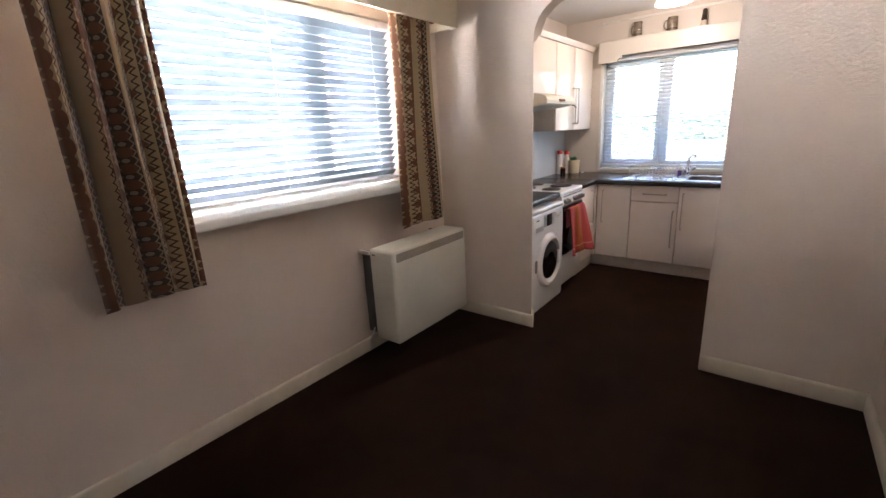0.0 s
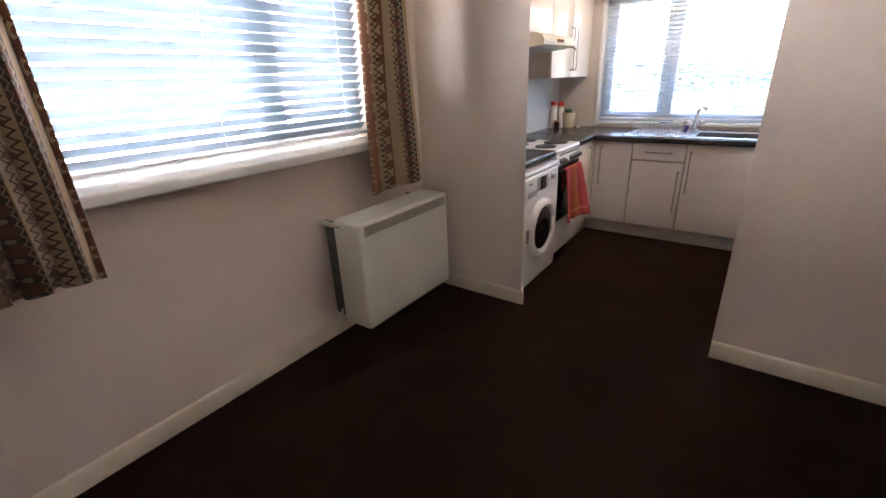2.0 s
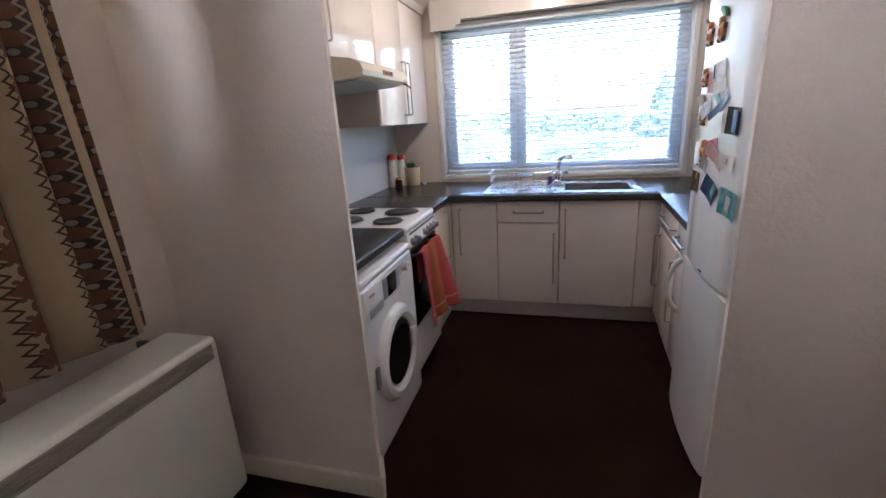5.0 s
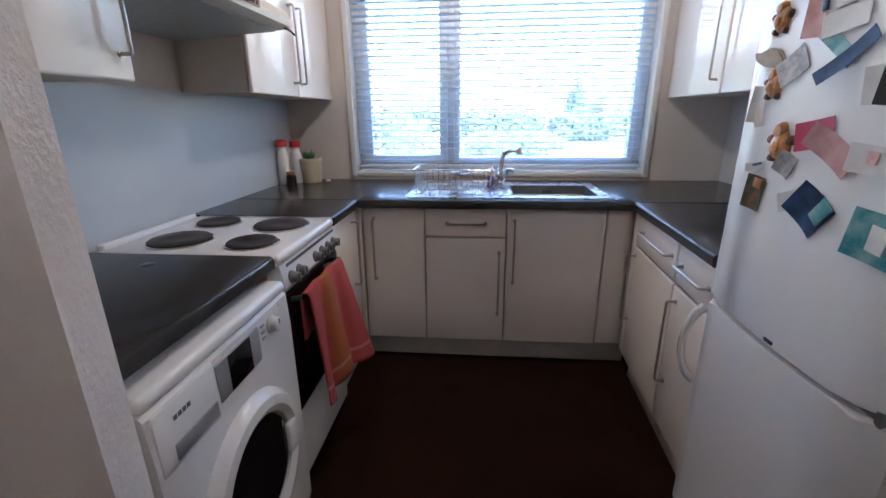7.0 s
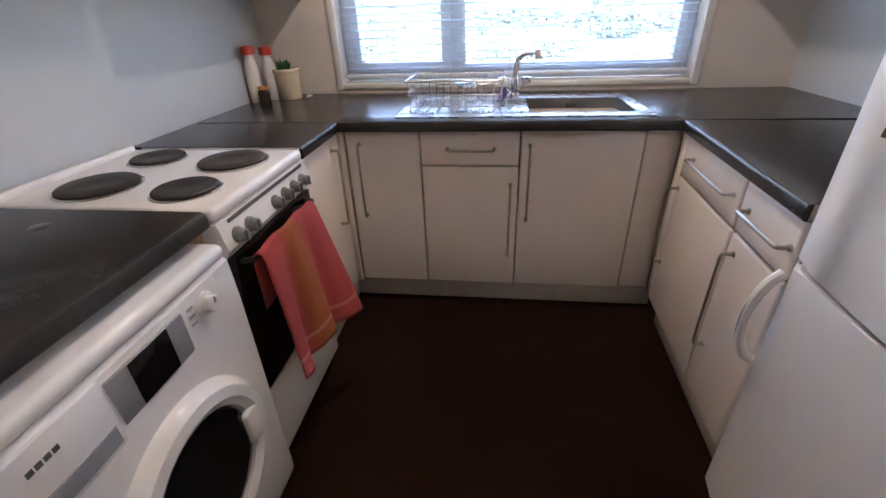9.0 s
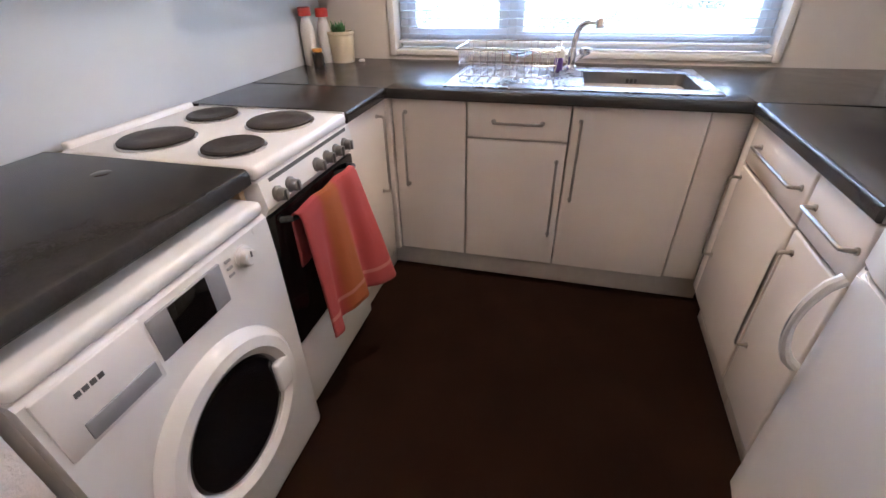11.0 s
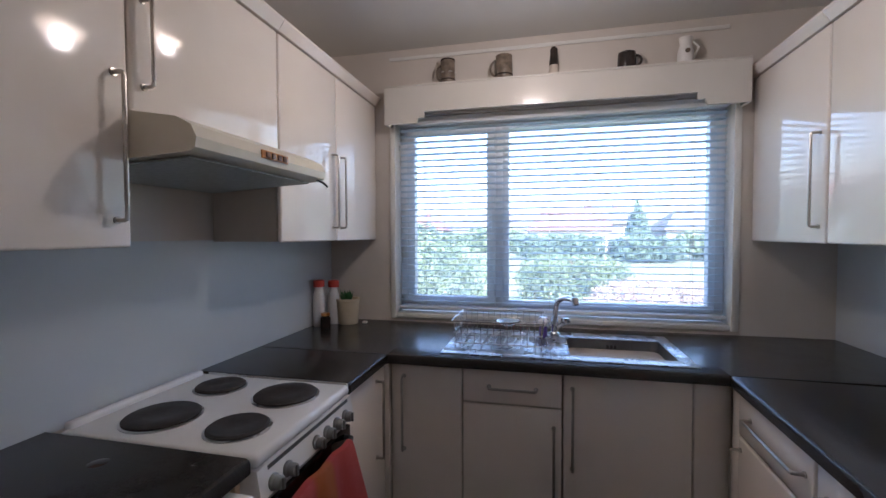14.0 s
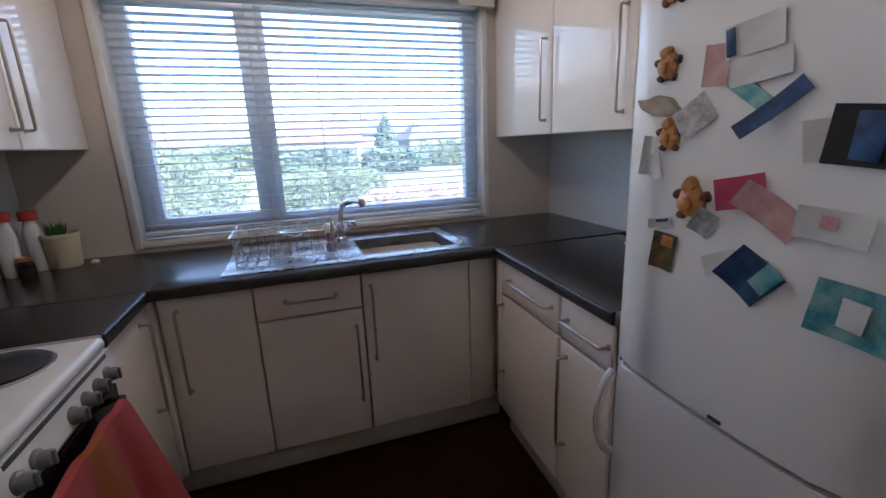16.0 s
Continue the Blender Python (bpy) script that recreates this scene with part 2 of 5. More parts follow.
def towel_cloth():
    n = Net("striped_towel", 0.95)
    sep = n.tree.nodes.new("ShaderNodeSeparateXYZ")
    n.tree.links.new(n.coord.outputs["UV"], sep.inputs[0])
    col = n.ramp(n.m("FRACT", n.m("MULTIPLY", sep.outputs[0], 2.1)), [(0.0, (0.47, 0.055, 0.05)), (0.25, (0.47, 0.055, 0.05)), (0.31, (0.40, 0.10, 0.012)), (0.47, (0.42, 0.11, 0.014)), (0.53, (0.46, 0.05, 0.045)), (0.75, (0.50, 0.07, 0.065)), (1.0, (0.45, 0.05, 0.042))])
    hem = n.m("MULTIPLY", n.m("GREATER_THAN", sep.outputs[1], 0.050), n.m("LESS_THAN", sep.outputs[1], 0.062))
    col = n.mix(n.m("MULTIPLY", hem, 0.5), col, (0.75, 0.35, 0.30))
    n.put("Base Color", n.mix(n.m("MULTIPLY", n.noise(180, 3), 0.35), col, (0.35, 0.06, 0.05)))
    n.bump(n.noise(420, 3), 0.9, 0.004)
    n.put("Sheen Weight", 0.06)
    return n.mat


M_TOWEL = towel_cloth()
M_GRASS = mottled("lawn", (0.085, 0.11, 0.065), (0.12, 0.14, 0.085), 0.6, 0.9, 8, 0.6, 0.05, fine=6)
M_HEDGE = mottled("hedge_leaf", (0.035, 0.060, 0.030), (0.085, 0.12, 0.060), 2.5, 0.6)
M_DARKLEAF = mottled("conifer_leaf", (0.030, 0.055, 0.040), (0.055, 0.09, 0.06), 1.5, 0.7)
M_HEATHER = mottled("pink_shrub_leaf", (0.12, 0.085, 0.08), (0.20, 0.16, 0.14), 3.0, 0.7)
M_TRUNK = mottled("bark", (0.06, 0.045, 0.03), (0.11, 0.085, 0.06), 9, 0.9, 30, 0.6, 0.01)
M_TILE = mottled("roof_tile", (0.06, 0.065, 0.075), (0.09, 0.095, 0.105), 1.2, 0.8, 9, 0.5, 0.03)
M_REDTILE = mottled("red_roof_tile", (0.12, 0.06, 0.055), (0.16, 0.085, 0.075), 1.2, 0.8, 9, 0.5, 0.03)
M_RENDER = mottled("house_render", (0.16, 0.155, 0.16), (0.22, 0.215, 0.21), 0.8, 0.8, 20, 0.2, 0.01)
M_PANE = mottled("far_pane", (0.05, 0.06, 0.07), (0.09, 0.10, 0.12), 1.0, 0.1)


# ---- mesh helpers ----
def box(lo, hi, bevel=0.0, seg=2, bm=None):
    bm = bm or bmesh.new()
    r = bmesh.ops.create_cube(bm, size=1.0)
    c = [(a + b) / 2 for a, b in zip(lo, hi)]
    d = [abs(b - a) for a, b in zip(lo, hi)]
    for v in r["verts"]:
        v.co = Vector((c[0] + v.co.x * d[0], c[1] + v.co.y * d[1], c[2] + v.co.z * d[2]))
    if bevel:
        edges = list({e for v in r["verts"] for e in v.link_edges})
        bmesh.ops.bevel(bm, geom=edges, offset=min(bevel, min(d) * 0.49), segments=seg, profile=0.5, affect="EDGES")
    return bm


def tube(points, r, n=8, bm=None, radii=None):
    """A round bar along the points, capped."""
    bm = bm or bmesh.new()
    pts = [Vector(p) for p in points]
    rings = []
    side = None
    for i, p in enumerate(pts):
        d = (pts[min(i + 1, len(pts) - 1)] - pts[max(i - 1, 0)]).normalized()
        if side is None:
            side = d.orthogonal().normalized()
        side = (side - d * side.dot(d)).normalized()
        up = d.cross(side)
        rad = radii[i] if radii else r
        rings.append([bm.verts.new(p + (side * math.cos(a) + up * math.sin(a)) * rad) for a in (2 * math.pi * k / n for k in range(n))])
    for a, b in zip(rings, rings[1:]):
        for k in range(n):
            bm.faces.new((a[k], a[(k + 1) % n], b[(k + 1) % n], b[k]))
    bm.faces.new(rings[0][::-1])
    bm.faces.new(rings[-1])
    return bm


def lathe(profile, at=(0, 0, 0), n=28, axis="z", bm=None, wave=None):
    """A turned body: (radius, height) pairs round an axis through at."""
    bm = bm or bmesh.new()
    rings = []
    for r, h in profile:
        ring = []
        for k in range(n):
            a = 2 * math.pi * k / n
            rr = max(r, 1e-4) * (1 + (wave(a, h) if wave else 0))
            p = (rr * math.cos(a), rr * math.sin(a), h)
            if axis == "x":
                p = (h, p[0], p[1])
            elif axis == "y":
                p = (p[1], h, p[0])
            ring.append(bm.verts.new(Vector(p) + Vector(at)))
        rings.append(ring)
    for a, b in zip(rings, rings[1:]):
        for k in range(n):
            bm.faces.new((a[k], a[(k + 1) % n], b[(k + 1) % n], b[k]))
    bm.faces.new(rings[0][::-1])
    bm.faces.new(rings[-1])
    return bm


def prism(outline, lo, hi, axis="y", bm=None):
    """An outline of (a, b) pairs pushed along an axis; for axis y a, b are x, z; for x they are y, z; for z x, y."""
    bm = bm or bmesh.new()

    def at(a, b, h):
        return {"y": (a, h, b), "x": (h, a, b), "z": (a, b, h)}[axis]

    p = [bm.verts.new(at(a, b, lo)) for a, b in outline]
    q = [bm.verts.new(at(a, b, hi)) for a, b in outline]
    k = len(p)
    for i in range(k):
        bm.faces.new((p[i], p[(i + 1) % k], q[(i + 1) % k], q[i]))
    bm.faces.new(p[::-1])
    bm.faces.new(q)
    return bm


def thing(name, at, label, category, group="", kind="", turn=0.0):
    ob = new(name)
    ob.empty_display_size = 0.05
    ob.location = at
    ob.rotation_euler = (0, 0, radians(turn))
    return tagged(ob, label, category, group, kind)


def root_place(ob):
    return root_place(ob.parent) if ob.parent else Vector(ob.location)


def part(name, bm, mat, parent, label="", smooth=True):
    """Links a mesh, built where it stands, as one part under a thing or a part."""
    bmesh.ops.recalc_face_normals(bm, faces=bm.faces)
    shift = root_place(parent)
    for v in bm.verts:
        v.co -= shift
    me = bpy.data.meshes.new(name)
    bm.to_mesh(me)
    bm.free()
    me.materials.append(mat)
    if smooth:
        me.shade_smooth()
        me.set_sharp_from_angle(angle=radians(35))
    ob = new(name, me)
    ob.parent = parent
    if label:
        ob["label"] = label
    return ob


def solid(name, bm, mat, label, category, group="", kind="", at=None, smooth=True):
    """A thing of one mesh."""
    bmesh.ops.recalc_face_normals(bm, faces=bm.faces)
    zs = [v.co for v in bm.verts]
    base = Vector(at) if at else Vector(((min(c.x for c in zs) + max(c.x for c in zs)) / 2, (min(c.y for c in zs) + max(c.y for c in zs)) / 2, min(c.z for c in zs)))
    for v in bm.verts:
        v.co -= base
    me = bpy.data.meshes.new(name)
    bm.to_mesh(me)
    bm.free()
    me.materials.append(mat)
    if smooth:
        me.shade_smooth()
        me.set_sharp_from_angle(angle=radians(35))
    ob = new(name, me)
    ob.location = base
    return tagged(ob, label, category, group, kind)


# ---- the shell ----
WX, EX, NY, SY, TOP = -2.50, 0.19, 7.86, 0.6, 2.52   # kitchen and dining walls, ceiling
DX = -2.565                                          # dining room's west wall
DEX = 0.066                                          # dining room's east wall
PY0, PY1 = 5.535, 5.640                                # partition with the archway
KW = (-2.07, -0.27, 0.93, 2.13)                      # kitchen window opening: x, x, z, z
DW = (3.30, 5.08, 1.10, 2.16)                        # dining window opening: y, y, z, z

solid("floor", box((WX - 0.3, SY - 0.2, -0.2), (EX + 0.3, NY + 0.02, 0)), M_CARPET, "dark brown short pile carpet over both rooms", "floor", kind="structure")
bm = box((WX - 0.28, SY - 0.2, TOP), (EX + 0.28, NY + 0.28, TOP + 0.15))
solid("ceiling", bm, M_CEIL, "off-white painted ceiling", "ceiling", kind="structure")

def pierced(a0, a1, hole):
    """The outline of a wall from a0 to a1, floor to ceiling, with one opening (a, a, z, z)."""
    h0, h1, z0, z1 = hole
    return [(a0, 0), (a1, 0), (a1, TOP), (a0, TOP), (a0, z0), (h0, z0), (h0, z1), (h1, z1), (h1, z0), (h0, z0 - 0.0002), (a0, z0 - 0.0002)]


bm = prism(pierced(SY - 0.2, PY1, DW), WX - 0.28, DX, "x")
solid("wall_west_dining", bm, M_WALL, "cream woodchip wall with a wide window", "wall", kind="structure")
solid("wall_west_kitchen", box((WX - 0.28, PY1, 0), (WX, NY + 0.28, TOP)), M_KWALL, "off-white painted kitchen side wall", "wall", kind="structure")
bm = prism(pierced(WX, EX + 0.28, KW), NY, NY + 0.28, "y")
solid("wall_north", bm, M_KWALL, "off-white painted kitchen wall with the window", "wall", kind="structure")
solid("wall_east_kitchen", box((EX, PY0 + 0.001, 0), (EX + 0.2, NY, TOP)), M_KWALL, "off-white painted kitchen side wall", "wall", kind="structure")
solid("wall_east_dining", box((DEX, SY - 0.2, 0), (EX + 0.2, PY0, TOP)), M_WALL, "cream woodchip side wall", "wall", kind="structure")
solid("wall_south", box((DX, SY - 0.2, 0), (DEX, SY, TOP)), M_WALL, "plain cream wall closing the room", "wall", kind="structure")

AL, AR, ATOP, ARAD = -1.775, -0.672, 2.21, 0.22   # archway
arch = [(DX, 0), (AL, 0), (AL, ATOP - ARAD)]
arch += [(AL + ARAD * (1 - math.cos(a)), ATOP - ARAD + ARAD * math.sin(a)) for a in (math.pi / 2 * k / 8 for k in range(1, 9))]
arch += [(AR - ARAD * (1 - math.cos(a)), ATOP - ARAD + ARAD * math.sin(a)) for a in (math.pi / 2 * k / 8 for k in range(8, 0, -1))]
arch += [(AR, ATOP - ARAD), (AR, 0), (EX, 0), (EX, TOP), (DX, TOP)]
bm = prism(arch, PY0, PY1)
for v in bm.verts:                                # the plastered jambs splay towards the kitchen
    if v.co.y > PY0 + 0.01 and v.co.z < ATOP + 0.001:
        v.co.x += -0.048 if abs(v.co.x - AL) < 0.001 else 0.03 if abs(v.co.x - AR) < 0.001 else 0.0
solid("wall_partition", bm, M_WALL, "cream woodchip partition with a round-cornered archway", "wall", kind="structure")

SPL = 0.006
solid("trim_splashback_west", box((WX, PY1, 0.9), (WX + SPL, NY, 1.41)), M_SPLASH, "pale blue splashback panel", "splashback", kind="structure")
solid("trim_splashback_east", box((EX - SPL, 6.2, 0.9), (EX, NY, 1.41)), M_SPLASH, "pale blue splashback panel", "splashback", kind="structure")


def skirting(name, a, b, face):
    """Along a wall from a to b (x, y), standing 15 mm out towards face."""
    t, h = 0.015, 0.095
    fx, fy = face
    outline = [(0, 0), (t, 0), (t, h - 0.014), (t - 0.005, h - 0.004), (t - 0.011, h), (0, h)]
    bm = bmesh.new()
    ends = [[bm.verts.new((p[0] + fx * o, p[1] + fy * o, z)) for o, z in outline] for p in (a, b)]
    k = len(outline)
    for i in range(k):
        bm.faces.new((ends[0][i], ends[0][(i + 1) % k], ends[1][(i + 1) % k], ends[1][i]))
    bm.faces.new(ends[0][::-1])
    bm.faces.new(ends[1])
    solid(name, bm, M_SKIRT, "cream gloss painted skirting board", "skirting", kind="structure")


skirting("baseboard_west", (DX, SY + 0.015), (DX, PY0 - 0.016), (1, 0))
skirting("baseboard_pier", (DX, PY0), (AL + 0.016, PY0), (0, -1))
skirting("baseboard_pier_end", (AL, PY0), (AL - 0.048, PY1), (1, 0))
skirting("baseboard_partition", (AR, PY0), (DEX, PY0), (0, -1))
skirting("baseboard_east", (DEX, SY + 0.015), (DEX, PY0 - 0.016), (-1, 0))
skirting("baseboard_south", (DX + 0.016, SY), (DEX - 0.016, SY), (0, 1))


# ---- windows ----
def window(name, label, at, place, lights, z0, z1, depth):
    """place(a, d, z): along the wall, out through it, up. lights: (a0, a1, sash width)."""
    w = thing(name, at, label, "window", kind="structure")

    def bar(nm, a0, a1, d0, d1, za, zb, mat, parent, bev=0.006):
        return part(nm, box(place(a0, d0, za), place(a1, d1, zb), bev), mat, parent)

    a_lo, a_hi = lights[0][0], lights[-1][1]
    f = 0.045
    fr = bar("window_frame", a_lo, a_hi, depth, depth + 0.07, z1 - f, z1, M_UPVC, w)
    bar("frame_rail", a_lo, a_hi, depth, depth + 0.07, z0, z0 + f, M_UPVC, w)
    bar("frame_post", a_lo, a_lo + f, depth, depth + 0.069, z0 + f, z1 - f, M_UPVC, w)
    bar("frame_post", a_hi - f, a_hi, depth, depth + 0.069, z0 + f, z1 - f, M_UPVC, w)
    for i, (a0, a1, s) in enumerate(lights):
        b0 = a0 + (f if i == 0 else f / 2)
        b1 = a1 - (f if i == len(lights) - 1 else f / 2)
        c0, c1 = z0 + f, z1 - f
        if i:
            bar("mullion", a0 - f / 2, a0 + f / 2, depth, depth + 0.068, c0, c1, M_UPVC, w)
        sash = bar("sash", b0, b1, depth - 0.012, depth + 0.05, c1 - s, c1, M_UPVC, w)
        bar("sash_rail", b0, b1, depth - 0.012, depth + 0.05, c0, c0 + s, M_UPVC, sash)
        bar("sash_stile", b0, b0 + s, depth - 0.011, depth + 0.05, c0 + s, c1 - s, M_UPVC, sash)
        bar("sash_stile", b1 - s, b1, depth - 0.011, depth + 0.05, c0 + s, c1 - s, M_UPVC, sash)
        g = bar("pane", b0 + s, b1 - s, depth + 0.02, depth + 0.026, c0 + s, c1 - s, M_GLASS if name == "window_1" else M_CLEANGLASS, w, 0)
        g.visible_shadow = False
        if i == 0 and name == "window_1":
            bar("window_handle", b1 - s * 0.7, b1 - s * 0.4, depth - 0.035, depth - 0.011, 1.45, 1.56, M_UPVC, sash, 0.005)
    return w


window("window_1", "white plastic framed kitchen window, two lights", (-1.17, NY + 0.1, KW[2]), lambda a, d, z: (a, NY + d, z), [(KW[0], -1.46, 0.05), (-1.46, KW[1], 0.035)], KW[2] + 0.03, KW[3], 0.10)
window("window_2", "white plastic framed dining window, two lights", (DX - 0.1, 4.1, DW[2]), lambda a, d, z: (DX - d, a, z), [(DW[0], 4.50, 0.035), (4.50, DW[1], 0.05)], DW[2] + 0.03, DW[3], 0.11)

solid("window_sill_kitchen", box((KW[0] + 0.005, NY - 0.012, KW[2] + 0.002), (KW[1] - 0.005, NY + 0.10, KW[2] + 0.03), 0.006), M_PAINT, "white painted kitchen window sill board", "window sill", kind="structure")
bm = box((KW[0] - 0.03, NY - 0.014, 0.93), (KW[0] + 0.004, NY + 0.098, KW[3] - 0.001), 0.004)
solid("trim_window_west", bm, M_PAINT, "white painted window lining", "window trim", kind="structure")
bm = box((KW[1] - 0.004, NY - 0.014, 0.93), (KW[1] + 0.03, NY + 0.098, KW[3] - 0.001), 0.004)
solid("trim_window_east", bm, M_PAINT, "white painted window lining", "window trim", kind="structure")
solid("window_sill_dining", box((DX - 0.108, DW[0] - 0.05, DW[2] - 0.022), (DX + 0.14, DW[1] + 0.05, DW[2] + 0.028), 0.012, 3), M_PAINT, "thick white painted window sill", "window sill", kind="structure")


def blind(name, label, at, place, a0, a1, z0, z1, pitch, tilt, width, slat_mat):
    """A venetian blind. tilt: degrees, inner edge up."""
    b = thing(name, at, label, "blind")
    part("headrail", box(place(a0, -0.025, z1 - 0.045), place(a1, 0.025, z1), 0.004), M_UPVC, b)
    part("bottom_rail", box(place(a0, -0.025, z0), place(a1, 0.025, z0 + 0.016), 0.004), M_UPVC, b)
    count = int((z1 - 0.07 - z0 - 0.03) / pitch)
    step = (z1 - 0.07 - z0 - 0.045) / count
    rnd = random.Random(3)
    shared = None
    c, s = math.cos(radians(tilt)), math.sin(radians(tilt))
    for k in range(count + 1):
        z = z0 + 0.045 + k * step
        if shared is None:
            bm = bmesh.new()
            rows = []
            for j in range(5):
                q = (j / 4 - 0.5) * width
                lift = 0.003 * (1 - (2 * q / width) ** 2)
                d, h = q * c + lift * s, -q * s + lift * c
                rows.append([[bm.verts.new(place(a, d, h + o)) for a in (a0 + 0.004, a1 - 0.004)] for o in (0.0, -0.0012)])
            for r0, r1 in zip(rows, rows[1:]):
                bm.faces.new((r0[0][0], r0[0][1], r1[0][1], r1[0][0]))
                bm.faces.new((r0[1][1], r0[1][0], r1[1][0], r1[1][1]))
            for r in (rows[0], rows[-1]):
                bm.faces.new((r[0][0], r[0][1], r[1][1], r[1][0]))
            base = Vector(at)
            ob = part("slat", bm, slat_mat, b)
            for v in ob.data.vertices:
                v.co += base
            o_at = Vector((0, 0, 0)) - base
            shared = ob
        else:
            ob = new("slat", shared.data)
            ob.parent = b
        ob.location = Vector((0, 0, z)) - base
        ob.rotation_euler = (0, 0, 0)
    for frac in (0.09, 0.5, 0.91):
        a = a0 + (a1 - a0) * frac
        for d in (-width / 2 * c - 0.002, width / 2 * c + 0.002):
            part("ladder_cord", tube([place(a, d, z0 + 0.01), place(a, d, z1 - 0.02)], 0.0011, 5), M_WHITEPL, b)
    return b


blind("venetian_blind", "white venetian blind, slats open, lowered over the sink", (-1.17, NY + 0.045, 0.985), lambda a, d, z: (a, NY + 0.045 + d, z), KW[0] + 0.012, KW[1] - 0.012, 0.985, KW[3] - 0.004, 0.037, 10, 0.036, M_SLAT)
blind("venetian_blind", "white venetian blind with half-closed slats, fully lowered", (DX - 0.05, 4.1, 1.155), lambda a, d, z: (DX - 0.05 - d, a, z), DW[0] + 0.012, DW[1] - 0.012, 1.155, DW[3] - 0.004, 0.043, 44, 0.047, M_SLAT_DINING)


# ---- dining room things ----
def curtain(a0, a1, z0, z1, x, folds, seed, flare, label, x_lean):
    rnd = random.Random(seed)
    bm = bmesh.new()
    uv = bm.loops.layers.uv.new()
    cols, rows = folds * 14, 26
    length = (a1 - a0) * 1.75
    grid = []
    ph = [rnd.uniform(-0.5, 0.5) for _ in range(folds + 2)]
    for j in range(rows + 1):
        v = j / rows
        z = z1 + (z0 - z1) * v
        line = []
        for i in range(cols + 1):
            u = i / cols
            f = u * folds
            wob = ph[int(f)] * (1 - f % 1) + ph[int(f) + 1] * (f % 1)
            amp = 0.036 + 0.030 * v
            spread = flare * v
            y = a0 - spread + (a1 - a0 + 2 * spread * 0.55) * u + 0.012 * math.sin(f * 6.283 * 2 + wob) * v
            d = amp * math.sin(f * 6.283 + wob * 1.6 + 0.5 * v) + 0.01 * math.sin(v * 5 + f)
            zz = z + (0.018 * math.sin(f * 6.283 + wob) + 0.012 * math.sin(u * 3)) * v ** 4
            line.append((bm.verts.new((x + d + x_lean * v, y, zz)), u * length, (1 - v) * (z1 - z0)))
        grid.append(line)
    for j in range(rows):
        for i in range(cols):
            quad = (grid[j][i], grid[j][i + 1], grid[j + 1][i + 1], grid[j + 1][i])
            face = bm.faces.new([q[0] for q in quad])
            for loop, q in zip(face.loops, quad):
                loop[uv].uv = (q[1], q[2])
    c = thing("curtain", (x, (a0 + a1) / 2, z0), label, "curtain", "curtains of the dining window")
    cloth = part("cloth", bm, M_CURTAIN, c)
    cloth.data.shade_smooth()
    m = cloth.modifiers.new("thickness", "SOLIDIFY")
    m.thickness = 0.003
    tape = part("heading_tape", box((x - 0.012, a0, z1 - 0.06), (x + 0.012, a1, z1), 0.004), M_CURTAIN, c)
    return c


curtain(3.20, 3.565, 0.87, 2.20, DX + 0.20, 4, 4, 0.0, "brown and cream patterned cotton curtain, bunched beside the blind", 0.02)
curtain(4.84, 5.26, 0.85, 2.20, DX + 0.20, 4, 9, 0.02, "brown and cream patterned cotton curtain, bunched in the corner", 0.0)

p = thing("curtain_pelmet", (DX + 0.1, 4.2, 2.125), "cream painted wooden box pelmet above the curtains", "pelmet")
part("front_board", box((DX + 0.265, 2.80, 2.125), (DX + 0.285, 5.43, 2.335), 0.003), M_TANPELMET, p)
part("end_board", box((DX + 0.001, 5.41, 2.125), (DX + 0.264, 5.43, 2.335), 0.003), M_TANPELMET, p)
part("end_board", box((DX + 0.001, 2.80, 2.125), (DX + 0.264, 2.82, 2.335), 0.003), M_TANPELMET, p)
part("top_board", box((DX + 0.001, 2.80, 2.336), (DX + 0.285, 5.43, 2.352), 0.003), M_TANPELMET, p)
part("curtain_track", box((DX + 0.185, 2.9, 2.205), (DX + 0.215, 5.38, 2.23), 0.004), M_WHITEPL, p)


def heater():
    x0, x1, y0, y1, z0, z1 = DX + 0.10, -2.25, 4.60, 5.385, 0.125, 0.755
    h = thing("panel_heater", (x1 - 0.07, (y0 + y1) / 2, 0.02), "cream wall-mounted panel heater with a dark top grille", "heater")
    body = part("body", box((x0, y0, z0), (x1, y1, z1), 0.022, 4), M_HEATER, h)
    part("top_grille", box((x1 - 0.010, y0 + 0.03, z1 - 0.075), (x1 + 0.0015, y1 - 0.03, z1 - 0.02), 0.001), M_GRILLE, body, "dark slotted grille")
    for k in range(5):
        z = z1 - 0.068 + k * 0.0105
        part("grille_bar", box((x1 - 0.001, y0 + 0.031, z), (x1 + 0.004, y1 - 0.031, z + 0.003), 0.001), M_GRILLE, body)
    part("back_plate", box((DX + 0.002, y0 + 0.03, z0 + 0.02), (x0 - 0.0, y0 + 0.05, z1 - 0.03), 0.003), M_DARKMETAL, h, "grey steel side plate")
    part("back_plate", box((DX + 0.002, y1 - 0.05, z0 + 0.02), (x0, y1 - 0.03, z1 - 0.03), 0.003), M_DARKMETAL, h, "grey steel side plate")
    part("bracket", box((DX + 0.001, y0 - 0.004, z1 - 0.045), (x0 + 0.002, y0 + 0.012, z1 - 0.02), 0.004), M_HEATER, h)
    part("switch", box((x0 + 0.03, y0 - 0.002, z1 - 0.04), (x0 + 0.06, y0 + 0.001, z1 - 0.034)), M_BLACK, h)
    part("cable", tube([(DX + 0.07, y0 + 0.02, z0 + 0.06), (DX + 0.05, y0 - 0.01, 0.10), (DX + 0.04, y0 - 0.005, 0.02)], 0.006), M_CABLE, h)


